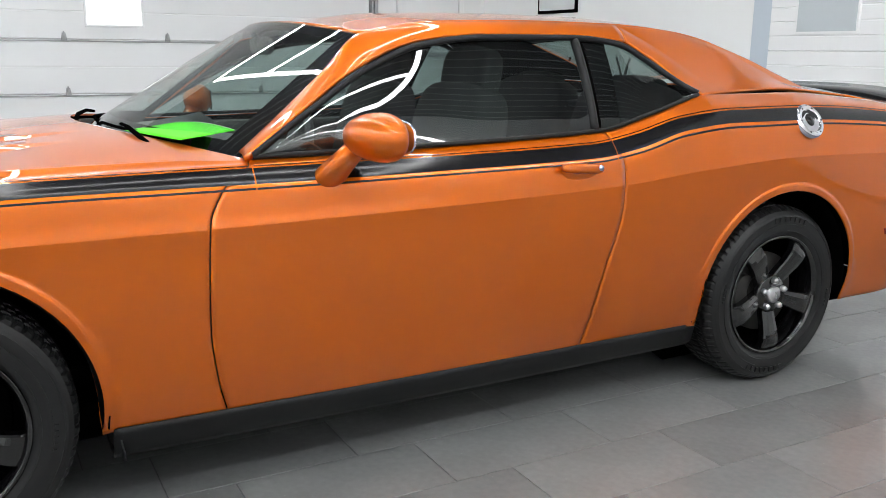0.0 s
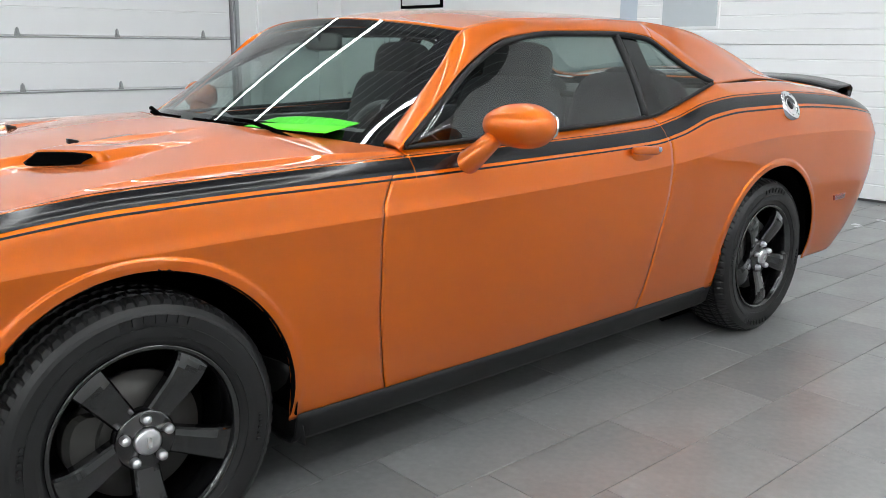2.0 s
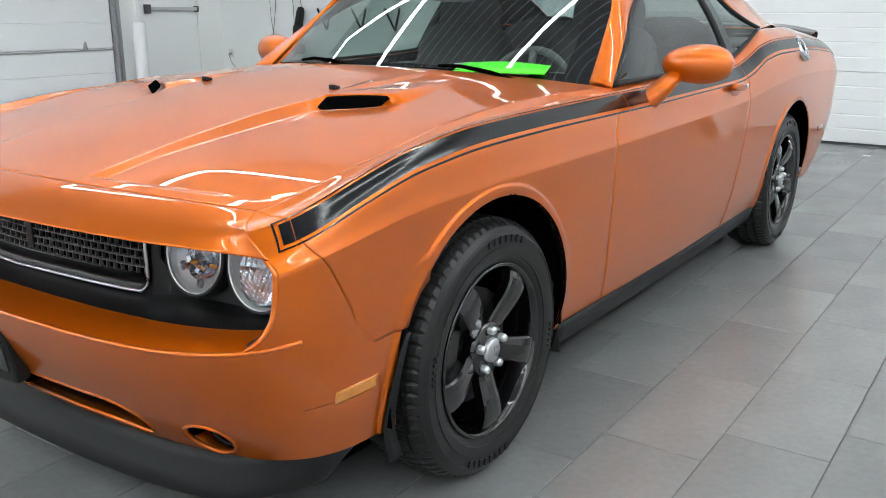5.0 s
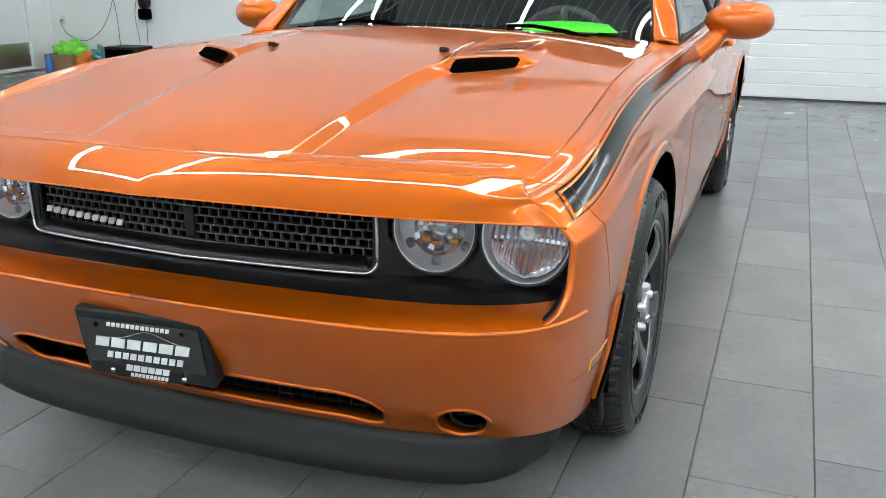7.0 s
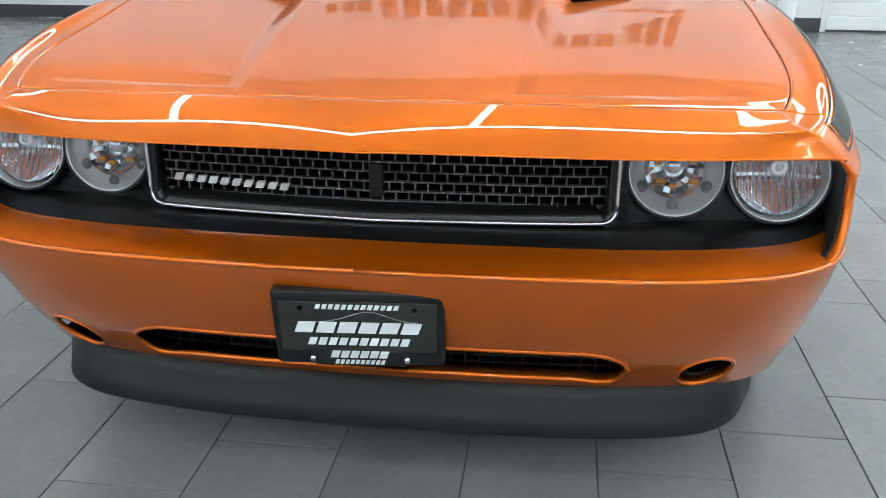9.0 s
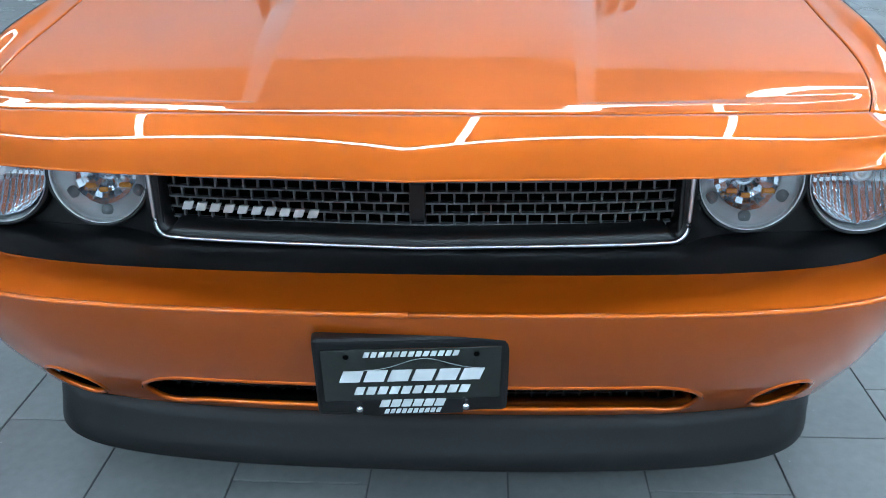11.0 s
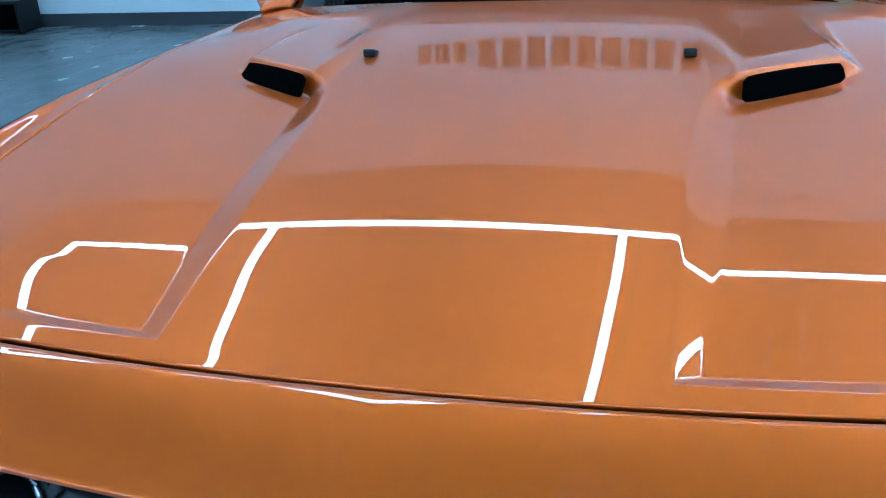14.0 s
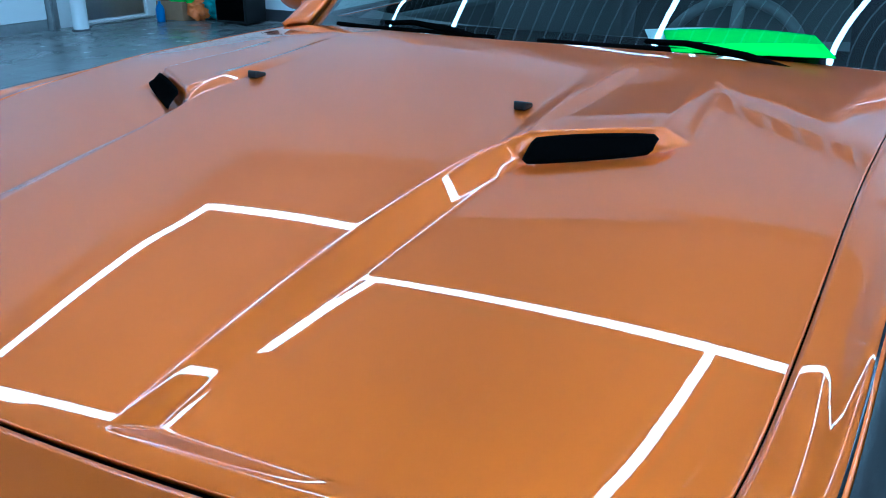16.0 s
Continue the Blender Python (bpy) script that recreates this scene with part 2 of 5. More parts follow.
def line3(*pts):
    """A smooth line through places, as a function of 0..1."""
    A = np.array(pts, float)
    L = np.concatenate([[0], np.cumsum(np.linalg.norm(np.diff(A, axis=0), axis=1))])
    return curve(*[(l / L[-1], *p) for l, p in zip(L, A)])


def coons(bottom, top, left, right, m, n, bulge=(0, 0, 0)):
    """The sheet between four lines of 0..1: bottom and top run with u, left and right with v."""
    u, v = np.linspace(0, 1, m), np.linspace(0, 1, n)
    B, T, Lf, R = bottom(u), top(u), left(v), right(v)
    U, V = u[:, None, None], v[None, :, None]
    P = ((1 - V) * B[:, None] + V * T[:, None] + (1 - U) * Lf[None] + U * R[None]
         - ((1 - U) * (1 - V) * B[0] + U * (1 - V) * B[-1] + (1 - U) * V * T[0] + U * V * T[-1]))
    return P + (16 * U * (1 - U) * V * (1 - V)) * np.array(bulge)


def ruled(a, b, m, n, bulge=(0, 0, 0)):
    u, v = np.linspace(0, 1, m), np.linspace(0, 1, n)
    A, B = a(u), b(u)
    V = v[None, :, None]
    return (1 - V) * A[:, None] + V * B[:, None] + 4 * V * (1 - V) * np.array(bulge)


# ---- the car: x runs to the rear from the front axle, its left side faces -y ----
CAR = tagged(new("car"), "orange two-door coupe with black side stripes and black wheels", "car")
MID = (1.6, 0.0, 0.65)
WHEELBASE, AXLE_Z = 2.954, 0.3615
NE = np.array([4.6, 4.8, 5.6, 5.6, 5.0, 4.5, 4.2, 4.2])  # how square each rail turns the corners in plan

# height of each rail along the side, then its half width between the axles
Z_RAILS = [
    curve((-1, 0.285), (4.3, 0.285)),
    curve((-1, 0.42), (4.3, 0.42)),
    curve((-1, 0.607), (-0.7, 0.612), (-0.3, 0.62), (3.4, 0.63), (4.3, 0.66)),
    curve((-1, 0.70), (-0.66, 0.775), (-0.3, 0.815), (0.2, 0.826), (0.7, 0.830), (1.5, 0.842), (2.1, 0.86), (2.5, 0.895),
          (3.0, 0.92), (3.6, 0.91), (4.3, 0.84)),
    curve((-0.95, 0.75), (-0.7, 0.806), (-0.5, 0.862), (-0.3, 0.902), (0, 0.926), (0.4, 0.932), (0.8, 0.932), (1.5, 0.938), (2.02, 0.948),
          (2.2, 0.972), (2.42, 1.026), (2.65, 1.046), (3.0, 1.048), (3.6, 1.02), (4.3, 0.93)),
    curve((-0.95, 0.785), (-0.7, 0.843), (-0.5, 0.902), (-0.3, 0.944), (0, 0.972), (0.4, 0.980), (0.8, 0.984), (1.5, 0.990), (2.02, 1.003),
          (2.2, 1.030), (2.42, 1.084), (2.65, 1.105), (3.0, 1.108), (3.6, 1.075), (4.3, 0.97)),
    curve((-0.95, 0.79), (-0.7, 0.846), (-0.5, 0.898), (-0.3, 0.934), (0, 0.972), (0.4, 0.988), (0.8, 0.994), (1.5, 1.002), (2.02, 1.02),
          (2.2, 1.05), (2.42, 1.108), (2.6, 1.135), (3.0, 1.135), (3.6, 1.10), (4.3, 0.99)),
    curve((-0.95, 0.79), (-0.673, 0.8580), (-0.57, 0.8865), (-0.5, 0.9013), (-0.43, 0.9135), (-0.365, 0.9235), (-0.3, 0.933), (0, 0.980), (0.3, 1.003), (0.62, 1.006), (0.86, 1.000), (1.5, 1.012), (2.1, 1.036),
          (2.3, 1.085), (2.45, 1.128), (2.56, 1.156), (3.0, 1.158), (3.5, 1.125), (4.0, 1.06), (4.3, 1.0)),
]
W_RAILS = [
    curve((-0.3, 0.872), (0.5, 0.885), (1.5, 0.898), (2.5, 0.892), (3.4, 0.900)),
    curve((-0.3, 0.900), (0.5, 0.915), (1.5, 0.924), (2.5, 0.925), (3.4, 0.930)),
    curve((-0.3, 0.918), (0.5, 0.930), (1.5, 0.940), (2.5, 0.945), (3.4, 0.952)),
    curve((-0.3, 0.922), (0.5, 0.932), (1.5, 0.942), (2.1, 0.948), (2.5, 0.956), (3.0, 0.962), (3.4, 0.958)),
    curve((-0.3, 0.908), (0.5, 0.913), (1.5, 0.920), (2.05, 0.928), (2.45, 0.932), (3.0, 0.942), (3.4, 0.932)),
    curve((-0.3, 0.873), (0.5, 0.878), (1.5, 0.882), (2.05, 0.887), (2.45, 0.894), (3.0, 0.905), (3.4, 0.890)),
    curve((-0.3, 0.838), (0.3, 0.845), (0.62, 0.848), (0.86, 0.858), (1.5, 0.862), (2.05, 0.866), (2.45, 0.868), (3.0, 0.865), (3.4, 0.85)),
    curve((-0.3, 0.804), (0, 0.803), (0.3, 0.808), (0.62, 0.815), (0.86, 0.846), (1.5, 0.850), (2.05, 0.852), (2.45, 0.845), (3.0, 0.82), (3.4, 0.80)),
]
NOSE_X = np.array([-0.768, -0.868, -0.952, -0.940, -0.93, -0.92, -0.90, -0.88])
TAIL_X = np.array([3.96, 4.12, 4.24, 4.27, 4.26, 4.24, 4.21, 4.17])
Q_FRONT, Q_REAR = -1.3, 4.4


def rails_at(q):
    """The eight rail places (…, 8, 3) at q: x between the axles, past that the turn round the nose or tail."""
    q = np.asarray(q, float)[..., None]
    f = np.clip(-0.3 - q, 0, 1) ** 1.6 * math.pi / 2
    r = np.clip(q - 3.4, 0, 1) ** 1.6 * math.pi / 2
    e = 2 / NE
    sf, sr = np.sin(f) ** e, np.sin(r) ** e
    x = np.clip(q, -0.3, 3.4) + (NOSE_X + 0.3) * sf + (TAIL_X - 3.4) * sr
    base = np.clip(q[..., 0], -0.3, 3.4)
    w = np.stack([W(base)[..., 0] for W in W_RAILS], -1)
    w = w * np.clip(np.cos(f), 0, 1) ** e * np.clip(np.cos(r), 0, 1) ** e
    x = x + 0.054 * w * w * sf
    z = np.stack([Z_RAILS[k](x[..., k])[..., 0] for k in range(8)], -1)
    return np.stack([x, -w, z], -1)


def spline(C, v, lo, hi):
    """Catmull-Rom through C[..., lo:hi+1, :] at v."""
    i = np.clip(np.floor(v).astype(int), lo, hi - 1)
    t = (v - i)[..., None]
    take = lambda k: np.take_along_axis(C, np.clip(k, lo, hi)[..., None, None], -2)[..., 0, :]
    p0, p1, p2, p3 = take(i - 1), take(i), take(i + 1), take(i + 2)
    p0 = np.where((i - 1 < lo)[..., None], 2 * p1 - p2, p0)
    p3 = np.where((i + 2 > hi)[..., None], 2 * p2 - p1, p3)
    return 0.5 * (2 * p1 + (p2 - p0) * t + (2 * p0 - 5 * p1 + 4 * p2 - p3) * t**2 + (3 * p1 - p0 - 3 * p2 + p3) * t**3)


ARCHES = ((0.0, 0.37), (2.955, 0.37))
ARCH_R = 0.418


def side(q, v, lift=0.0):
    """A place on the left side; lift: metres outwards."""
    q, v = np.broadcast_arrays(np.asarray(q, float), np.asarray(v, float))
    C = rails_at(q)
    P = np.where((v < 3)[..., None], spline(C, v, 0, 3), spline(C, v, 3, 7)).copy()
    up = np.clip((v - 3) / 0.22, -4, 4)
    P[..., 1] -= 0.0042 * np.exp(-np.where(up < 0, up * 0.9, up) ** 2) * (1 - np.clip((P[..., 0] - 1.15) / 0.6, 0, 1)) * np.clip((P[..., 0] + 0.85) / 0.3, 0, 1)
    for cx, cz in ARCHES:
        d = np.hypot(P[..., 0] - cx, P[..., 2] - cz) - ARCH_R
        s = np.clip((0.032 - d) / 0.008, 0, 1)
        P[..., 1] -= 0.007 * (s * s * (3 - 2 * s)) * np.clip((0.86 - P[..., 2]) / 0.06, 0, 1)
    if lift:
        e = 1e-3
        n = np.cross(side(q + e, v) - side(q - e, v), side(q, v + e) - side(q, v - e))
        n /= np.linalg.norm(n, axis=-1, keepdims=True) + 1e-12
        n *= np.sign((n * (P - np.array(MID))).sum(-1, keepdims=True))
        P = P + lift * n
    return P


def v_at(q, z):
    """The rail number at which the side reaches the height z, under the crease."""
    lo, hi = np.zeros(np.shape(q)), np.full(np.shape(q), 3.0)
    for _ in range(24):
        mid = (lo + hi) / 2
        up = spline(rails_at(q), mid, 0, 3)[..., 2] < z
        lo, hi = np.where(up, mid, lo), np.where(up, hi, mid)
    return (lo + hi) / 2


def arch_z(x, low=0.285):
    z = np.where(x < -0.2, max(low, 0.545) if low < 0.3 else low, low)
    for cx, cz in ARCHES:
        d = ARCH_R**2 - (x - cx) ** 2
        z = np.maximum(z, np.where(d > 0, cz + np.sqrt(np.maximum(d, 0)), low))
    return z


def side_panel(bottom, seam_l, seam_r, m, rows=(30, 20)):
    """A body panel. bottom: (x, z) places along its lower edge; seam_l, seam_r: x as functions of height."""
    u = np.linspace(0, 1, m)
    B = np.array(bottom, float)
    run = np.concatenate([[0], np.cumsum(np.hypot(*np.diff(B, axis=0).T))])
    bx, bz = np.interp(u, run / run[-1], B[:, 0]), np.interp(u, run / run[-1], B[:, 1])
    qb = np.where(bx < -0.3, q_at(bx, 1.6), bx)
    vb = v_at(qb, bz)

    def seam_q(f, v):
        q = np.full(v.shape, float(f(np.array(0.7))))
        for _ in range(8):
            x = f(side(q, v)[..., 2])
            q = np.where(x < -0.3, q_at(x, v), x)
        return q

    fine = np.array([0.012, 0.028, 0.045, 0.07, 0.10, 0.14, 0.20, 0.28])
    tl = np.concatenate([np.linspace(0, 0.90, rows[0]), 1 - fine[::-1] * 0.33, [1.0]])
    vl, vr = vb[0] + (3 - vb[0]) * tl, vb[-1] + (3 - vb[-1]) * tl
    ql, qr = seam_q(seam_l, vl), seam_q(seam_r, vr)
    U, T = u[:, None], tl[None]
    qtop = ql[-1] + (qr[-1] - ql[-1]) * u
    q = ((1 - T) * qb[:, None] + T * qtop[:, None] + (1 - U) * ql[None] + U * qr[None]
         - ((1 - U) * (1 - T) * qb[0] + U * (1 - T) * qb[-1] + (1 - U) * T * ql[-1] + U * T * qr[-1]))
    v = vb[:, None] + (3 - vb[:, None]) * T
    low = side(q, v)
    vu = np.concatenate([3 + fine, np.linspace(3.4, 7, rows[1])])
    qlu, qru = seam_q(seam_l, vu), seam_q(seam_r, vu)
    high = side(qlu[None] * (1 - U) + qru[None] * U, np.broadcast_to(vu[None], (m, len(vu))))
    return np.concatenate([low, high], 1)


def arch_arc(k, a0, a1, n=40):
    """The edge of wheel arch k from angle a0 to a1, in degrees from the rear."""
    cx, cz = ARCHES[k]
    return [(cx + ARCH_R * math.cos(radians(a)), cz + ARCH_R * math.sin(radians(a))) for a in np.linspace(a0, a1, n)]


one = lambda f: (lambda z: f(z)[..., 0])
SEAM_DOOR_F = one(curve((0.28, 0.752), (0.40, 0.722), (0.55, 0.706), (0.83, 0.716), (0.93, 0.760), (1.0, 0.850), (1.1, 0.86)))
SEAM_DOOR_R = one(curve((0.28, 2.000), (0.55, 2.060), (0.80, 2.125), (0.92, 2.128), (1.04, 2.100), (1.2, 2.10)))
GAP = 0.0019

_q = np.linspace(Q_FRONT, -0.3, 400)
_x = rails_at(_q)[:, 4, 0]
def q_of_x(x): return np.where(np.asarray(x) < -0.3, np.interp(x, _x, _q), x)


def q_at(x, v):
    """The turn round the nose at which rail number v reaches x."""
    x, v = np.broadcast_arrays(np.asarray(x, float), np.asarray(v, float))
    lo, hi = np.full(x.shape, Q_FRONT), np.full(x.shape, -0.3)
    for _ in range(30):
        mid = (lo + hi) / 2
        up = side(mid, v)[..., 0] < x
        lo, hi = np.where(up, mid, lo), np.where(up, hi, mid)
    return np.where(x >= -0.3, x, (lo + hi) / 2)


SEAM_NOSE = one(curve((0.40, -0.44), (0.545, -0.50), (0.575, -0.535), (0.65, -0.575), (0.75, -0.632), (0.82, -0.679), (0.86, -0.677), (0.9, -0.676)))
low_arc = math.degrees(math.asin((0.285 - 0.37) / ARCH_R))
PANELS = (
    ("front_fender", side_panel([(-0.50, 0.545)] + arch_arc(0, 180 - math.degrees(math.asin((0.545 - 0.37) / ARCH_R)), low_arc) + [(0.752 - GAP, 0.285)],
                                lambda z: SEAM_NOSE(z) + 0.0008, lambda z: SEAM_DOOR_F(z) - GAP, 130)),
    ("door", side_panel([(0.752 + GAP, 0.285), (2.0 - GAP, 0.285)], lambda z: SEAM_DOOR_F(z) + GAP, lambda z: SEAM_DOOR_R(z) - GAP, 90)),
    ("quarter_panel", side_panel([(2.0 + GAP, 0.285)] + arch_arc(1, 180 - low_arc, low_arc) + [(3.6, 0.285), (4.4, 0.285)],
                                 lambda z: SEAM_DOOR_R(z) + GAP, lambda z: np.full(np.shape(z), 4.4) + 0.0 * z, 170)),
)
for s_name, P in PANELS:
    made = both(s_name, P, PAINT, CAR, MID, 0.004)
    if s_name == "door":
        DOORS = made

def smooth(t):
    t = np.clip(t, 0, 1)
    return t * t * (3 - 2 * t)


# bumper cover below the lamps, with the lower grille slot and lamp holes
def slot(y):
    """Half height of the openings in the lower bumper at y."""
    a = np.abs(y)
    h1 = 0.048 * np.sqrt(np.clip(1 - np.clip((a - 0.43) / 0.083, 0, 1) ** 3, 0, 1))
    h2 = 0.050 * np.sqrt(np.clip(1 - ((a - 0.668) / 0.056) ** 2, 0, 1))
    return np.maximum(h1, h2)


def bumper():
    n, rows_a, rows_b = 280, 24, 14
    s = np.linspace(0, 1, n) ** 1.2
    qe = lambda z: q_at(-np.sqrt(np.maximum(ARCH_R**2 - (z - 0.37) ** 2, 0)) - 0.001, 1.2)
    q_top = Q_FRONT + (float(qe(np.array(0.543))) - Q_FRONT) * s
    x_top = side(q_top, np.full(n, 1.8))[:, 0]
    seam = np.interp(x_top, [-0.558, -0.535, -0.50, -0.3], [0.612, 0.574, 0.5435, 0.5435])
    vt = np.where(x_top < -0.558, 2.0, np.minimum(2.0, v_at(q_top, seam)))
    ym = side(Q_FRONT + (float(qe(np.array(0.38))) - Q_FRONT) * s, np.full(n, 0.7))[:, 1]
    zm = 0.370 - 0.018 * smooth((np.abs(ym) - 0.40) / 0.11) - 0.005 * smooth((np.abs(ym) - 0.52) / 0.09)
    h = slot(ym)
    he = np.maximum(h, 0.008)
    P = np.zeros((n, rows_a + rows_b, 3))
    va, vb = v_at(q_top, zm + he), v_at(q_top, zm - he)
    for j in range(rows_a + rows_b):
        v = vt + (va - vt) * j / (rows_a - 1) if j < rows_a else vb * (1 - (j - rows_a) / (rows_b - 1))
        z = side(q_top, v)[:, 2]
        P[:, j] = side(Q_FRONT + (qe(z) - Q_FRONT) * s, v)
    open_col = h > 0.004
    hole = lambda i, j: j == rows_a - 1 and (open_col[i] or open_col[i + 1])
    for ob in both("bumper_cover", P, PAINT, CAR, (0, 0, 0.5), 0.008, hole=hole):
        ob.modifiers[0].use_rim = False
    runs = np.where(open_col)[0]
    for sgn in (1, -1):
        for run in np.split(runs, np.where(np.diff(runs) > 1)[0] + 1):
            bead = list(P[run, rows_a - 1]) + list(P[run[::-1], rows_a])
            sweep("opening_bead", [(x + 0.003, y * sgn, z) for x, y, z in bead[::2]], 0.006, PAINT, CAR, "", 8, run[0] != 0)
        for j, k in ((rows_a - 1, 1), (rows_a, -1)):
            a = P[:, j].copy()
            b = a + np.array([0.050, 0, 0.004 * k])
            R = np.stack([a, b], 1)[open_col]
            R[..., 1] *= sgn
            cuts = np.where(np.diff(np.where(open_col)[0]) > 1)[0]
            for seg in np.split(R, cuts + 1):
                grid("opening_rim", seg, PAINT, CAR, None, 0.003)
    return P


BUMPER = bumper()
# ---- beak between hood and grille ----
def seam_x(y): return -0.777 + 0.104 * (np.abs(y) / 0.769) ** 2
def seam_z(y): return 0.878 - 0.022 * (np.abs(y) / 0.769) ** 2
def lip_x(y): return -0.913 + 0.10 * np.abs(y) + 0.125 * (np.abs(y) / 0.86) ** 4
def lip_z(y): return 0.812 - 0.027 * (np.abs(y) / 0.86) ** 1.5


ub, vb_ = np.linspace(-1, 1, 141), np.linspace(0, 1, 26)
U, V = np.meshgrid(ub, vb_, indexing="ij")
ys, yl = U * 0.769, U * 0.855
A = np.stack([seam_x(ys) - 0.002, ys, seam_z(ys)], -1)
B = np.stack([lip_x(yl), yl, lip_z(yl)], -1)
BEAK = line3((0, 0), (0.10, 0.070), (0.28, 0.213), (0.46, 0.378), (0.66, 0.585), (0.84, 0.792), (0.94, 0.912), (0.985, 0.967), (1.0, 1.0))(np.linspace(0, 1, 26))
Fx, Gz = BEAK[None, :, :1], BEAK[None, :, 1:]
beak = np.concatenate([(A + (B - A) * Fx)[..., :2], (A + (B - A) * Gz)[..., 2:]], -1)
# front edge of the cover's corners, on the body's own surface
EDGE_V = curve((2.0, -0.805), (2.15, -0.778), (2.4, -0.757), (2.8, -0.747), (3.3, -0.745), (3.75, -0.748), (4.6, -0.750), (5.6, -0.728), (7.0, -0.677))
def corner_edge(v):
    v = np.asarray(v, float)
    return q_at(EDGE_V(v)[..., 0], v)


end_v = 7 - (7 - 3.75) * vb_
edge_l = side(corner_edge(end_v), end_v)
w_end = np.abs(ub)[:, None, None] ** 10
beak = beak + np.where(U[..., None] < 0, edge_l[None] - beak[:1], mirror(edge_l)[None] - beak[-1:]) * w_end
lipB = beak[:, -1:]
under = lipB + np.linspace(0, 1, 5)[None, 1:, None] * np.array([0.10, 0, -0.012])
grid("nose_panel", np.concatenate([beak, under], 1), PAINT, CAR, (0, 0, 0.6), 0.006)
tv = np.linspace(2, 6.97, 60)
q_front = corner_edge(tv)
q_back = np.full(60, -0.6)
for _ in range(8):
    q_back = q_at(SEAM_NOSE(side(q_back, tv)[:, 2]) - 0.0008, tv)
Uc = np.linspace(0, 1, 18)[:, None]
for ob in both("bumper_corner", side(q_front[None] * (1 - Uc) + q_back[None] * Uc, np.broadcast_to(tv[None], (18, 60))), PAINT, CAR, MID, 0.006):
    ob.modifiers[0].use_rim = False
cv = np.linspace(2, 3.75, 30)
cf = side(corner_edge(cv), cv)
ROLL = ((0, 0), (-0.004, 0.002), (-0.007, 0.006), (-0.0075, 0.011), (-0.004, 0.015), (0.003, 0.018))
REVEAL = ((0.003, 0.018), (0.012, 0.020), (0.05, 0.024), (0.10, 0.027))
both("lamp_opening_rim", np.stack([cf + np.array([dx, dy, 0]) for dx, dy in ROLL], 1), PAINT, CAR, (-0.3, -2, 0.7), 0.003)
both("lamp_opening_side", np.stack([cf + np.array([0.003, dy, 0]) + (smooth((cv - 2.0) / 0.55) * (dx - 0.003))[:, None] * np.array([1, 0, 0]) for dx, dy in REVEAL], 1), BLACK_PANEL, CAR, (-0.3, -2, 0.7), 0.003, "black side of the lamp opening")


# ---- hood ----

_hq = np.concatenate([np.linspace(-1.0, -0.3, 120), np.linspace(-0.29, 0.8, 60)])
_hp = side(_hq, np.full(len(_hq), 7.0))
def hood_half(x): return np.interp(x, _hp[:, 0], -_hp[:, 1])[..., None]

def hood_edge_z(x): return Z_RAILS[7](x)[..., 0]
hood_mid = curve((-0.80, 0.873), (-0.777, 0.880), (-0.74, 0.8885), (-0.65, 0.9083), (-0.534, 0.9325), (-0.45, 0.9486), (-0.371, 0.9620), (-0.2, 0.9890),
                 (0, 1.0175), (0.1, 1.0298), (0.2, 1.0420), (0.3, 1.0535), (0.4, 1.063), (0.5, 1.069), (0.9, 1.072))
def hood_rear_x(y): return 0.485 + 0.375 * (np.abs(y) / 0.80) ** 1.9
def scoop_x(a): return -0.030 + 0.62 * (a - 0.36)


ramp_in = curve((-0.80, 0.262), (-0.72, 0.263), (-0.5, 0.270), (-0.3, 0.277), (-0.17, 0.287), (-0.08, 0.305), (0.0, 0.338), (0.1, 0.345))
ramp_out = curve((-0.80, 0.298), (-0.70, 0.302), (-0.6, 0.313), (-0.45, 0.331), (-0.3, 0.342), (-0.15, 0.352), (0.0, 0.364), (0.1, 0.38))


def fold(t, f=0.16):
    """0 to 1 in a straight slope with short rounded ends."""
    t = np.clip(t, 0, 1)
    low, high = t * t / (2 * f * (1 - f)), 1 - (1 - t) ** 2 / (2 * f * (1 - f))
    return np.where(t < f, low, np.where(t > 1 - f, high, (t - f / 2) / (1 - f)))


def hood_z(x, y):
    """Height of the hood: a raised middle, a slope down to a sunken field on either side, and a hump behind each scoop."""
    a = np.abs(y)
    hw = hood_half(x)[..., 0]
    ze = hood_edge_z(x)
    z = ze + (hood_mid(x)[..., 0] - ze) * (1 - (a / hw) ** 2) - 0.001
    gi, go = ramp_in(x)[..., 0], ramp_out(x)[..., 0]
    inner, front = (a - gi) / (go - gi), (x - seam_x(a) - 0.034) / 0.022
    depth = 0.0085 + 0.030 * np.clip(x + 0.58, 0, 0.45)
    d2 = fold((x - scoop_x(a)) / 0.016) * fold((0.575 - a - 0.10 * np.clip(x, 0, 1)) / 0.045) * fold((a - 0.315 + 0.10 * np.clip(x, 0, 1)) / 0.04)
    fade = 1 - fold((x - scoop_x(a) - 0.01) / 0.40, 0.3)
    sunk = depth * fold(np.minimum(inner, front)) * np.clip((hw - a) / (hw - go), 0, 1) * (1 - smooth((x + 0.02) / 0.55)) * (1 - d2 * fade)
    dip = smooth((x - scoop_x(a) + 0.075) / 0.07) * (1 - smooth((x - scoop_x(a)) / 0.01)) * smooth((a - 0.335) / 0.03) * smooth((0.555 - a) / 0.03)
    return z - sunk + 0.013 * d2 * fade - 0.005 * dip


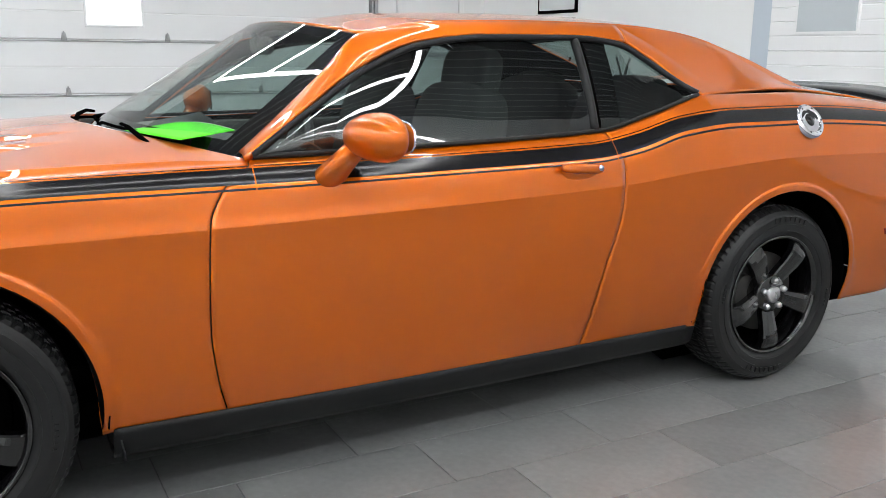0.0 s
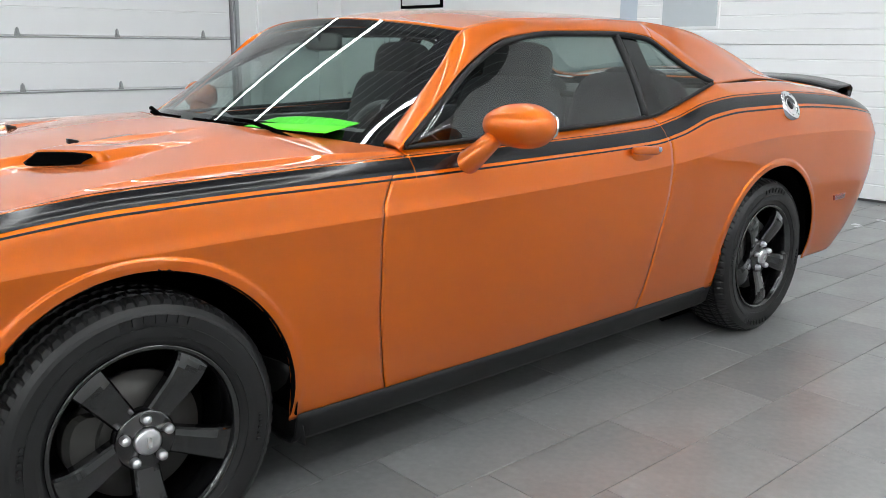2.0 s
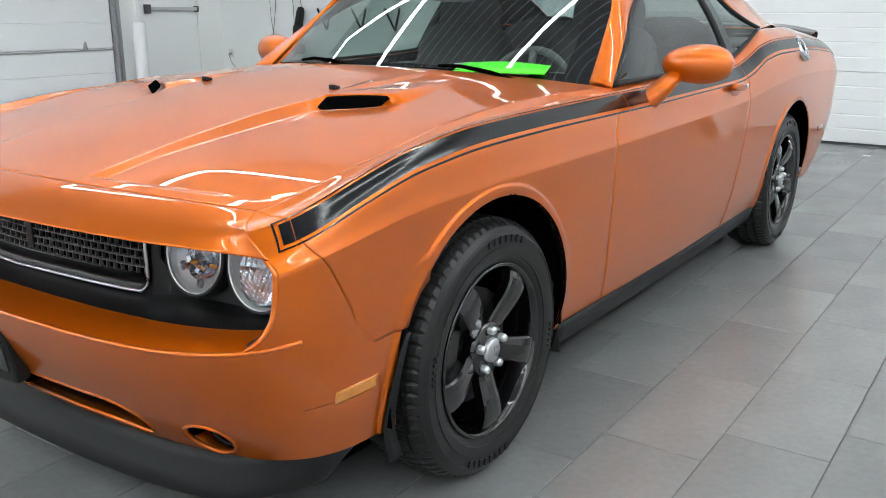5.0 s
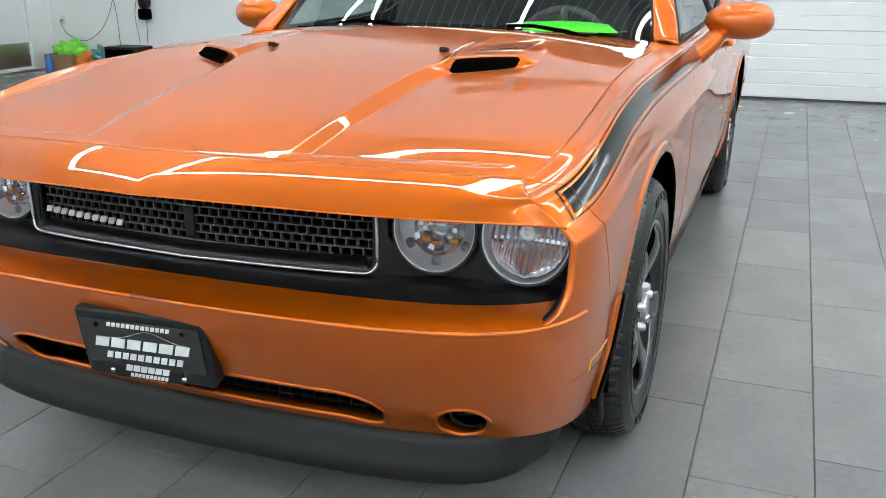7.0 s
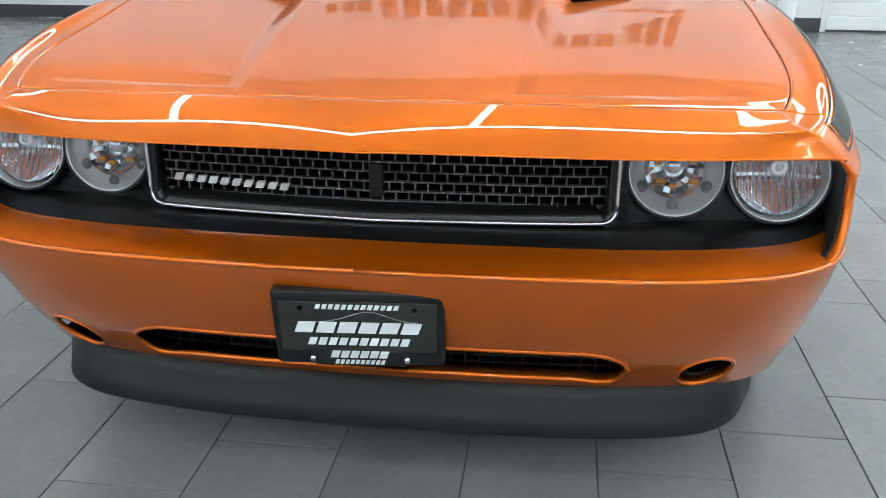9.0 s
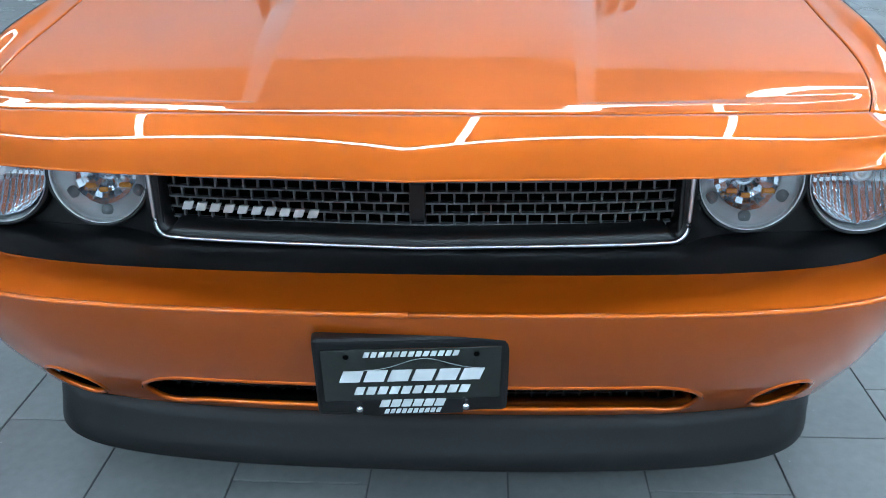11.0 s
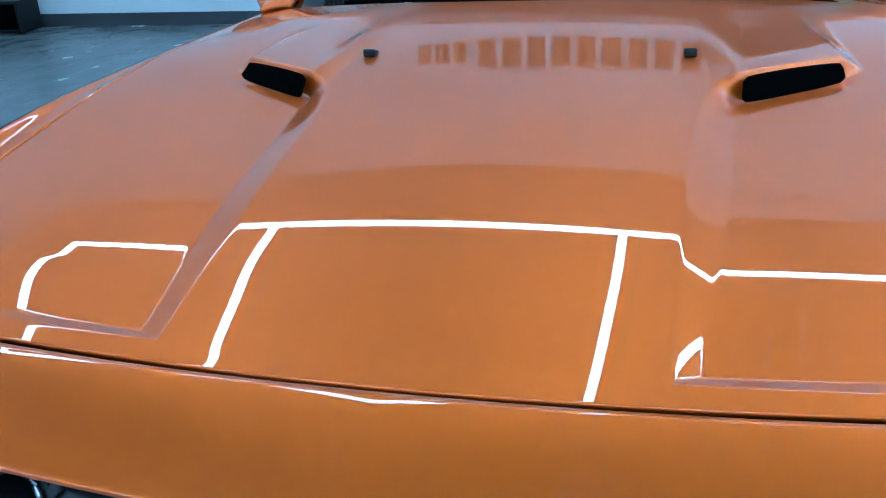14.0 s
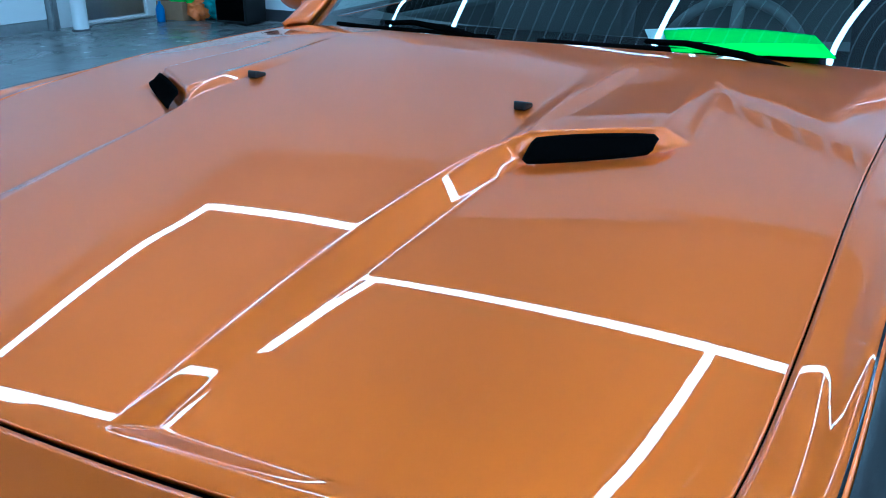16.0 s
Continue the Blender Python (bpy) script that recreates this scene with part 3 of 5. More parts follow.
hu, hv = np.linspace(0, 1, 300), np.linspace(-1, 1, 481)
U, V = np.meshgrid(hu ** 1.12, hv, indexing="ij")
y0 = V * 0.767
x = seam_x(y0) + 0.003 + (hood_rear_x(V * 0.80) - seam_x(y0) - 0.003) * U
y = V * (hood_half(x)[..., 0] - 0.0025)
hz = hood_z(x, y)
HOOD_P = np.stack([x, y, hz], -1)
HOOD = grid("hood", HOOD_P, PAINT, CAR, (0, 0, 0.3), 0.008)

# black sheets before the hood step stand for the shade in the scoop mouths
for sgn in (1, -1):
    n = 28
    a = np.linspace(0.364, 0.524, n)
    e = np.sin(np.linspace(0, 1, n) * math.pi) ** 0.18
    xb = scoop_x(a)
    lo = np.stack([xb - 0.032, sgn * a, hood_z(xb - 0.034, a) + 0.003 + 0.010 * (1 - e)], -1)
    hi = np.stack([xb - 0.003, sgn * a, hood_z(xb + 0.03, a) - 0.004 - 0.010 * (1 - e)], -1)
    rowsP = np.stack([lo + (hi - lo) * k for k in np.linspace(0, 1, 6)], 1)
    rowsP[:, 1:-1, 0] -= 0.002
    mouth = grid("hood_scoop_shade", rowsP, SEAM, CAR, (0.5, 0, 0.9), 0.002, "black sheet for the shade in a hood scoop mouth")

# black sheet under the hood seam stands for the shade in the gap
sx = np.linspace(-0.748, 0.748, 60)
for dz, n_ in ((-0.016, "seam_gap_shade"),):
    P = np.stack([np.stack([seam_x(sx) + k, sx, seam_z(sx) + dz], -1) for k in (-0.02, 0.02)], 1)
    grid(n_, P, SEAM, CAR, (0, 0, 0))

# ---- side stripes ----
def stripe(v0, v1, q0, q1, m=140, n=8, lift=0.0015):
    U, V = np.meshgrid(np.linspace(0, 1, m), np.linspace(0, 1, n), indexing="ij")
    return side(q0 + (q1 - q0) * U, v0 + (v1 - v0) * V, lift)


q_seam = float(q_at(-0.6805, 4.5))
for q0, q1 in ((float(q_at(-0.704, 4.5)), q_seam), (q_seam + 0.003, 0.8495), (0.8535, 2.102), (2.106, 4.15)):
    both("side_stripe", stripe(4.12, 4.90, q0, q1), BLACK_TAPE, CAR, MID, 0, "satin black side stripe")
    pin = q0 if q0 != float(q_at(-0.704, 4.5)) else float(q_at(-0.716, 4.5))
    both("stripe_pinline", stripe(3.92, 3.99, pin, q1, n=3), BLACK_TAPE, CAR, MID)
    both("stripe_pinline", stripe(5.03, 5.10, pin, q1, n=3), BLACK_TAPE, CAR, MID)
both("stripe_pinline", stripe(3.92, 5.10, float(q_at(-0.716, 4.5)), float(q_at(-0.712, 4.5)), m=3), BLACK_TAPE, CAR, MID)

# ---- rocker sills ----
xs_ = np.linspace(0.44, 2.56, 40)
sec = [(0.905, 0.292), (0.900, 0.27), (0.885, 0.215), (0.86, 0.192), (0.80, 0.185), (0.70, 0.20)]
P = np.array([[(xx, -(w + 0.01 * math.sin((xx - 0.44) / 2.12 * math.pi) - 0.012), z) for w, z in sec] for xx in xs_])
both("rocker_sill", P, BLACK_PLASTIC, CAR, MID, 0.01, "black plastic rocker sill")


# ---- greenhouse lines on the left ----
WS_BASE_C, WS_BASE_S = (0.530, 0.0, 1.020), (0.830, -0.768, 0.986)
WS_TOP_C, WS_TOP_S = (1.175, 0.0, 1.402), (1.275, -0.655, 1.352)
ws_side = line3(WS_BASE_S, (0.875, -0.758, 1.022), (1.0, -0.732, 1.126), (1.135, -0.700, 1.238), WS_TOP_S)
def ws_arc(c, s, bow):
    def f(u):
        t = np.asarray(u, float) * 2 - 1
        y = t * abs(s[1])
        k = np.abs(t) ** bow
        return np.stack([c[0] + (s[0] - c[0]) * k, y, c[2] + (s[2] - c[2]) * k], -1)
    return f


ws_base, ws_top = ws_arc(WS_BASE_C, WS_BASE_S, 2.2), ws_arc(WS_TOP_C, WS_TOP_S, 2.0)
ws_side_r = lambda v: mirror(ws_side(v))
WS = coons(ws_base, ws_top, ws_side, ws_side_r, 60, 30, (-0.003, 0, 0.004))
windscreen = grid("windscreen", WS, GLASS_W, CAR, MID, 0, "tinted windscreen glass")
windscreen.visible_shadow = False

# side glass: lower belt line, front and top line
belt = line3((0.865, -0.842, 1.008), (1.4, -0.847, 1.018), (2.08, -0.849, 1.042), (2.30, -0.846, 1.092), (2.535, -0.838, 1.158))
glass_top = line3((0.865, -0.842, 1.008), (1.07, -0.790, 1.135), (1.25, -0.728, 1.235), (1.48, -0.676, 1.318), (1.73, -0.655, 1.345), (2.10, -0.655, 1.349),
                  (2.28, -0.668, 1.332), (2.41, -0.705, 1.266), (2.50, -0.795, 1.185), (2.535, -0.838, 1.158))
roof_rail = line3(WS_TOP_S, (1.50, -0.625, 1.392), (1.75, -0.612, 1.404), (2.1, -0.608, 1.404), (2.45, -0.612, 1.380), (2.75, -0.62, 1.325))
sg = []
for u in np.linspace(0, 1, 60):
    b, t = belt(np.array(u)), glass_top(np.array(u))
    sg.append([b + (t - b) * k + np.array([0, -0.012 * 4 * k * (1 - k), 0]) for k in np.linspace(0, 1, 14)])
SG = np.array(sg)


def glass_at(x):
    """The column of the side glass at x."""
    return int(np.argmin(np.abs(SG[:, 5, 0] - x)))


cut = glass_at(2.07)
for nm, sl, lab in (("door_window", slice(0, cut + 1), "tinted door window"), ("quarter_window", slice(cut + 1, 60), "tinted fixed quarter window")):
    for o in both(nm, SG[sl], GLASS_S, CAR, MID, 0, lab):
        o.visible_shadow = False
# black weatherstrips round the glass and the pillar between the panes
for s_ in (1, -1):
    m_ = (lambda P: P) if s_ == 1 else mirror
    top = [m_(p) for p in glass_top(np.linspace(0, 1, 70))]
    sweep("window_seal", [Vector(p) + Vector((0, -0.004 * s_, 0.004)) for p in top], 0.011, BLACK_PLASTIC, CAR, "black window seal")
    bl = [m_(p) for p in belt(np.linspace(0, 1, 40))]
    sweep("window_seal", [Vector(p) + Vector((0, -0.004 * s_, 0)) for p in bl], 0.008, BLACK_PLASTIC, CAR)
    col = m_(SG[cut])
    P = m_(SG[cut:cut + 5]) + np.array([0, 0.004 * s_, 0])
    grid("window_border", P, SEAM, CAR, None, 0, "black glass border")
    sweep("window_divider", [Vector(p) + Vector((0, 0.002 * s_, 0)) for p in col], 0.016, BLACK_PLASTIC, CAR)

# pillar and rail skin between the windscreen side and the side glass
pil_out = line3((0.835, -0.856, 1.008), (1.045, -0.800, 1.145), (1.235, -0.735, 1.250), (1.47, -0.680, 1.334), (1.73, -0.662, 1.360), (2.10, -0.662, 1.364), (2.32, -0.675, 1.345))
pil_in = line3((0.845, -0.768, 1.016), (0.99, -0.736, 1.128), (1.13, -0.703, 1.241), (1.275, -0.657, 1.356), (1.55, -0.625, 1.396), (2.0, -0.608, 1.408), (2.32, -0.610, 1.405))
both("roof_pillar", ruled(pil_out, pil_in, 70, 12, (0, -0.004, 0.005)), PAINT, CAR, MID, 0.02)

# roof skin
def roof_sheet():
    u = np.linspace(0, 1, 50)
    xs0 = 1.275 + (2.78 - 1.275) * u
    edge = curve((1.275, 0.657, 1.356), (1.55, 0.625, 1.396), (2.0, 0.608, 1.408), (2.32, 0.610, 1.405), (2.6, 0.615, 1.385), (2.78, 0.62, 1.352), (2.9, 0.63, 1.31))
    rows = []
    for k in np.linspace(-1, 1, 41):
        xx = xs0 - (1 - np.abs(k) ** 2.0) * 0.098 * (1 - u) + (1 - np.abs(k) ** 2.0) * 0.06 * u
        e = edge(xx)
        rows.append(np.stack([xx, k * e[:, 0], e[:, 1] + 0.046 * (1 - np.abs(k) ** 2.2)], -1))
    return np.array(rows)


ROOF = roof_sheet()
grid("roof_panel", ROOF, PAINT, CAR, MID, 0.012)

# rear pillar between the quarter window and the deck
cp_front = line3((2.32, -0.675, 1.345), (2.43, -0.715, 1.275), (2.515, -0.795, 1.192), (2.555, -0.843, 1.158))
cp_back = line3((2.78, -0.62, 1.352), (3.0, -0.645, 1.280), (3.18, -0.665, 1.212), (3.34, -0.69, 1.158), (3.52, -0.71, 1.138))
q_line = lambda u: side(2.555 + (3.52 - 2.555) * np.asarray(u, float), 7.0)
cp_top2 = line3((2.32, -0.675, 1.345), (2.32, -0.642, 1.384), (2.32, -0.610, 1.405), (2.55, -0.613, 1.390), (2.78, -0.62, 1.352))
CP = coons(q_line, cp_top2, lambda v: cp_front(1 - np.asarray(v)), lambda v: cp_back(1 - np.asarray(v)), 50, 30, (0.0, -0.010, 0.012))
both("rear_pillar", CP, PAINT, CAR, MID, 0.012)

# rear glass and deck
rg_side = lambda u: cp_back(np.asarray(u, float))
RG = ruled(rg_side, lambda u: mirror(rg_side(u)), 24, 30, (0.05, 0, 0.045))
rear_glass = grid("rear_window", RG, GLASS_S, CAR, MID, 0, "tinted rear window")
rear_glass.visible_shadow = False
dl = line3((3.52, -0.71, 1.138), (3.8, -0.72, 1.105), (4.0, -0.70, 1.085), (4.17, -0.62, 1.04))
DK = ruled(dl, lambda u: mirror(dl(u)), 24, 30, (0.03, 0, 0.012))
grid("boot_lid", DK, PAINT, CAR, MID, 0.01)
ql2 = lambda u: side(3.52 + (4.25 - 3.52) * np.asarray(u, float), 7.0)
both("deck_side", ruled(ql2, dl, 30, 8), PAINT, CAR, MID, 0.008)
# tail fascia closes the upper rear
sp = [(3.84, 1.115), (3.93, 1.150), (4.06, 1.165), (4.085, 1.150), (4.07, 1.10), (3.95, 1.085)]
SPY = np.linspace(-0.80, 0.80, 41)
P = np.array([[(px + 0.0 - 0.10 * (abs(y) / 0.8) ** 3, y, pz - 0.05 * (abs(y) / 0.8) ** 4) for px, pz in sp + sp[:1]] for y in SPY])
grid("rear_spoiler", P, BLACK_TAPE, CAR, None, 0.004, "black rear spoiler")


# ---- nose: recessed black panel, grille, lamps ----
panel_x = curve((0, -0.765), (0.30, -0.752), (0.455, -0.735), (0.50, -0.705), (0.57, -0.680), (0.77, -0.660), (0.88, -0.635))
def px(y): return panel_x(np.abs(y))[..., 0]


edge_q = Q_FRONT + np.linspace(0, 1, 80) ** 1.25 * 0.62
EDGE = side(edge_q, 2.0)
half = np.stack([EDGE + np.array([k * 0.100, 0, 0.026 * k - 0.006 * k * k]) for k in np.linspace(0, 1, 6)], 1)
half[..., 0] = np.minimum(half[..., 0], px(half[..., 1]) - 0.002 + 0 * half[..., 0])
for sgn in (1, -1):
    sweep("bumper_edge", [(x + 0.0035, y * sgn, z - 0.0025) for x, y, z in EDGE], 0.0055, PAINT, CAR, "", 10)
SOFT = both("bumper_shelf", half, PAINT, CAR, (0, 0, 0), 0.004)
ye = EDGE[:, 1]
ledge = np.stack([np.stack([np.minimum(EDGE[:, 0] + 0.096, px(ye) - 0.004) * (1 - k) + (px(ye) + 0.01) * k, ye, np.full(len(ye), 0.626) + 0.006 * k + 0.006 * math.sin(math.pi * k)], -1)
                  for k in np.linspace(0, 1, 6)], 1)
SOFT += both("lower_fascia_ledge", ledge, BLACK_PANEL, CAR, (0, 0, 0), 0.004)
yy = np.linspace(-0.898, 0.898, 359)
wallp = np.stack([np.stack([px(yy) + 0.012 * k + 0.022 * (np.abs(yy) < 0.44), yy, np.full(len(yy), 0.622 + 0.19 * k)], -1) for k in np.linspace(0, 1, 41)], 1)
def lamp_hole(i, j):
    y, z = abs(yy[i]), 0.622 + 0.19 * j / 40
    if y < 0.452 and 0.642 < z:
        return True
    return any((y - a) ** 2 + (z - b) ** 2 < (1.04 * r) ** 2 for a, b, r in ((0.576, 0.741, 0.089), (0.769, 0.739, 0.091)))


grid("lamp_panel", wallp, BLACK_PANEL, CAR, (1, 0, 0.7), 0.004, hole=lamp_hole, label= "black recessed lamp and grille panel")

# grille: brick-pattern bars, a dark backing that stands for the shade behind them, bright frame
RE = 0.026
bm = bmesh.new()
rows_z = np.linspace(0.648, 0.806, 9)
for z in rows_z:
    ysg = np.linspace(-0.455, 0.455, 61)
    vs = []
    for yv in ysg:
        xv = float(px(yv)) + RE
        vs.append([bm.verts.new((xv + dx, yv, z + dz)) for dx, dz in ((0, -0.0016), (0, 0.0016), (0.010, 0.0016), (0.010, -0.0016))])
    for a, b in zip(vs[:-1], vs[1:]):
        for k in range(4):
            bm.faces.new((a[k], a[(k + 1) % 4], b[(k + 1) % 4], b[k]))
for r, (z0, z1) in enumerate(zip(rows_z[:-1], rows_z[1:])):
    for k in range(-18, 19):
        yv = (k + 0.5 * (r % 2)) * 0.0255
        if abs(yv) < 0.453:
            xv = float(px(yv)) + RE
            box(bm, (xv + 0.001, yv - 0.0016, z0), (xv + 0.010, yv + 0.0016, z1))
part("grille_mesh", bm, GRILLE_BLACK, CAR, "black brick-pattern grille bars")
yb2 = np.linspace(-0.47, 0.47, 41)
grid("grille_backing", np.stack([np.stack([px(yb2) + RE + 0.034 + 0 * yb2, yb2, np.full(41, z)], -1) for z in (0.62, 0.82)], 1), SEAM, CAR, (1, 0, 0.7), 0.003)
box_part("grille_sensor", (-0.742, -0.014, 0.675), (-0.725, 0.014, 0.745), BLACK_PANEL, CAR, "", 0.003)
fr = []
for a in np.linspace(0, 1, 24): fr.append((-0.467, 0.80 - a * 0.126))
for a in np.linspace(0, math.pi / 2, 8)[1:]: fr.append((-0.440 - 0.028 * math.cos(a), 0.674 - 0.030 * math.sin(a)))
for a in np.linspace(-0.43, 0.43, 41): fr.append((a, 0.644 - 0.004 * (1 - abs(a) / 0.45)))
for a in np.linspace(0, math.pi / 2, 8)[:-1]: fr.append((0.440 + 0.028 * math.sin(a), 0.644 + 0.030 * (1 - math.cos(a))))
for a in np.linspace(0, 1, 24): fr.append((0.467, 0.674 + a * 0.126))
sweep("grille_frame", [(float(px(y)) - 0.010, y, z) for y, z in fr], 0.0042, BRUSHED, CAR, "thin satin silver grille frame")
fi = [(float(px(y)) - 0.008, y, z) for y, z in fr]
fo = [(float(px(y * 0.955)) + RE + 0.004, y * 0.955, z + (0.026 if abs(y) < 0.45 else 0.012)) for y, z in fr]
grid("grille_surround", np.stack([np.array(fi), np.array(fo)], 1), BLACK_PANEL, CAR, None, 0.002)
bar = lambda y: float(px(y)) - 0.004
# ten slanted bars stand for the nameplate
for k in range(10):
    y0, z0 = 0.400 - k * 0.0247, 0.705 - 0.0009 * k
    bm = bmesh.new()
    box(bm, (bar(y0) - 0.004, y0 - 0.0085, z0 - 0.0075), (bar(y0) + 0.002, y0 + 0.0085, z0 + 0.0075), 0.001, 1)
    for v in bm.verts:
        v.co.y -= (v.co.z - z0) * 0.4
    part("nameplate_bar", bm, SILVER_LETTER, CAR, "small silver nameplate bar")

# lower grille behind the slot, and lamp hole inserts
bm = bmesh.new()
for z in np.linspace(0.310, 0.430, 8):
    ysg = np.linspace(-0.56, 0.56, 41)
    vs = [[bm.verts.new((-0.752 + 0.10 * yv * yv + dx, yv, z + dz)) for dx, dz in ((0, -0.002), (0, 0.002), (0.012, 0.002), (0.012, -0.002))] for yv in ysg]
    for a, b in zip(vs[:-1], vs[1:]):
        for k in range(4):
            bm.faces.new((a[k], a[(k + 1) % 4], b[(k + 1) % 4], b[k]))
for k in range(-18, 19):
    yv = k * 0.03
    box(bm, (-0.752 + 0.10 * yv * yv, yv - 0.002, 0.305), (-0.740 + 0.10 * yv * yv, yv + 0.002, 0.435))
part("lower_grille", bm, BLACK_PANEL, CAR, "black lower grille mesh")
# Black sheet stands for the shade behind the slot and lamp holes.
ylg = np.linspace(-0.84, 0.84, 61)
grid("lower_backing", np.stack([np.stack([-0.715 + 0.20 * np.abs(ylg) ** 2.2, ylg, np.full(61, z)], -1) for z in (0.28, 0.46)], 1), SEAM, CAR, (1, 0, 0.4), 0.003)
for s_ in (1, -1):
    ring = [(-0.690 - 0.022 * math.cos(a), s_ * (0.668 - 0.050 * math.cos(a)), 0.339 + 0.037 * math.sin(a)) for a in np.linspace(0, 2 * math.pi, 33)[:-1]]
    sweep("lamp_hole_ring", ring, 0.005, BLACK_PLASTIC, CAR, "", 6, True)
    for dz in (-0.011, 0.003, 0.015):
        sweep("lamp_hole_slat", [(-0.694 + 0.04 * k, s_ * (0.626 + 0.085 * k), 0.336 + dz) for k in np.linspace(0, 1, 5)], 0.0045, BLACK_PLASTIC, CAR, "", 6)

# chin spoiler
tq_ = np.linspace(0, 1, 70) ** 1.15
qc = Q_FRONT + (q_of_x(np.array(-0.54)) - Q_FRONT) * tq_
top_c = side(qc, np.full(70, 0.05))
chin = []
for k, (dx, dz, sc) in enumerate(((0.012, 0.0, 0.997), (-0.006, -0.002, 1.0), (-0.016, -0.03, 1.0), (-0.032, -0.07, 1.0), (-0.050, -0.104, 1.0), (-0.042, -0.114, 0.995), (0.03, -0.106, 0.97), (0.10, -0.09, 0.95))):
    c = top_c.copy()
    taper = 1 - 0.55 * smooth((tq_ - 0.72) / 0.28)
    c[:, 0] += dx * (1 - 0.6 * tq_)
    c[:, 1] *= sc
    c[:, 2] += dz * taper * 0.92 + 0.004
    tuck = smooth((tq_ - 0.25) / 0.45)
    c[:, 1] *= 1 - 0.055 * tuck
    c[:, 0] += 0.035 * tuck
    chin.append(c)
SOFT += both("chin_spoiler", np.stack(chin, 1), BLACK_PLASTIC, CAR, (0, 0, 0.5), 0.004, "black plastic chin spoiler")
for ob in SOFT:  # the halves meet without a rim on the middle line
    ob.modifiers[0].use_rim = False


# round lamps
def lamp(name, c, r, s_, kind):
    base = tagged(new(name), "clear round headlamp in a black bezel")
    base.parent = CAR
    base.matrix_basis = pose(c[0], c[1] * s_, c[2], 0, 8, 0)
    lathe("bezel", [(r * 1.0, 0.0), (r * 1.05, -0.005), (r * 1.08, 0.004), (r * 1.08, 0.05)], BLACK_PANEL, base, "x", (0, 0, 0), 48)
    lathe("bright_rim", [(r * 1.0, -0.002), (r * 0.985, -0.004), (r * 0.97, 0.0), (r * 0.97, 0.006)], BRUSHED, base, "x", (0, 0, 0), 48, "thin bright rim")
    if kind == "inner":
        lathe("outer_ring", [(r * 0.97, 0.006), (r * 0.93, 0.010), (r * 0.88, 0.020), (r * 0.66, 0.024), (r * 0.63, 0.032)], LAMP_RING, base, "x", (0, 0, 0), 48, "satin grey inner ring")
        # faceted bowl, its facets standing at uneven depths
        rnd = random.Random(5)
        bm = bmesh.new()
        nseg = 22
        radii = (0.64, 0.54, 0.42, 0.30, 0.20)
        for ra, rb_ in zip(radii[:-1], radii[1:]):
            for k in range(nseg):
                d0, d1 = 0.030 + 0.012 * (0.64 - ra) + rnd.uniform(0, 0.006), 0.031 + 0.012 * (0.64 - rb_) + rnd.uniform(0, 0.006)
                a0, a1 = (2 * math.pi * (k + e) / nseg for e in (0, 1))
                tilt = rnd.uniform(-0.004, 0.004)
                vs = [bm.verts.new((d + 0.34 * r * q * math.sin(a), r * q * math.cos(a), r * q * math.sin(a)))
                      for d, q, a in ((d0, ra, a0), (d0 + tilt, ra, a1), (d1 + tilt, rb_, a1), (d1, rb_, a0))]
                bm.faces.new(vs)
        part("reflector", bm, FLUTED, base, "faceted mirror bowl")
        lathe("bowl_back", [(r * 0.66, 0.036), (r * 0.5, 0.044), (0.001, 0.050)], FLUTED, base, "x", (0, 0, 0), 24)
        lathe("projector", [(0.001, 0.028), (r * 0.10, 0.029), (r * 0.17, 0.033), (r * 0.20, 0.042), (r * 0.21, 0.050)], FLUTED, base, "x", (0, 0, r * 0.05), 28, "bright bulb cap")
        # Small amber blocks set at the places of the bowl's amber flecks.
        for fy, fz, fw in ((-0.40, -0.27, 0.13), (0.03, -0.36, 0.10), (0.30, -0.28, 0.12), (0.36, 0.10, 0.10), (-0.38, 0.14, 0.09), (-0.10, 0.34, 0.11)):
            bm = bmesh.new()
            box(bm, (0.027 + 0.34 * r * fz, r * (fy - fw), r * (fz - 0.055)), (0.036 + 0.34 * r * fz, r * (fy + 0.8 * fw), r * (fz + 0.055)), 0.0035, 2)
            part("amber_facet", bm, AMBER, base, "small amber facet in the bowl")
        for a in (-152, -90, -32):
            lathe("dot", [(0.001, -0.001), (0.011, 0.001), (0.012, 0.004)], LAMP_DOT, base, "x",
                  (0.019, r * 0.79 * math.cos(radians(a)), r * 0.79 * math.sin(radians(a))), 14)
    else:
        # mirror with vertical flutes, leaning back
        ny, nz = 91, 24
        gy, gz = np.meshgrid(np.linspace(-1, 1, ny), np.linspace(-1, 1, nz), indexing="ij")
        gs = np.sqrt(np.maximum(1 - gz**2, 0))
        Y_, Z_ = gy * gs * 0.88 * r, gz * 0.88 * r
        fl = np.abs(((Y_ / 0.0062) % 2) - 1)
        D_ = 0.044 + 0.30 * Z_ - 3.0 * (Y_**2 + Z_**2) + 0.0032 * fl + 0.0012 * (np.abs(Z_ + 0.012) < 0.003)
        verts = [(D_[a, b], Y_[a, b], Z_[a, b]) for a in range(ny) for b in range(nz)]
        faces = [(a * nz + b, a * nz + b + 1, (a + 1) * nz + b + 1, (a + 1) * nz + b) for a in range(ny - 1) for b in range(nz - 1)]
        mesh_object("reflector", verts, faces, FLUTED, base, "fluted mirror reflector", False)
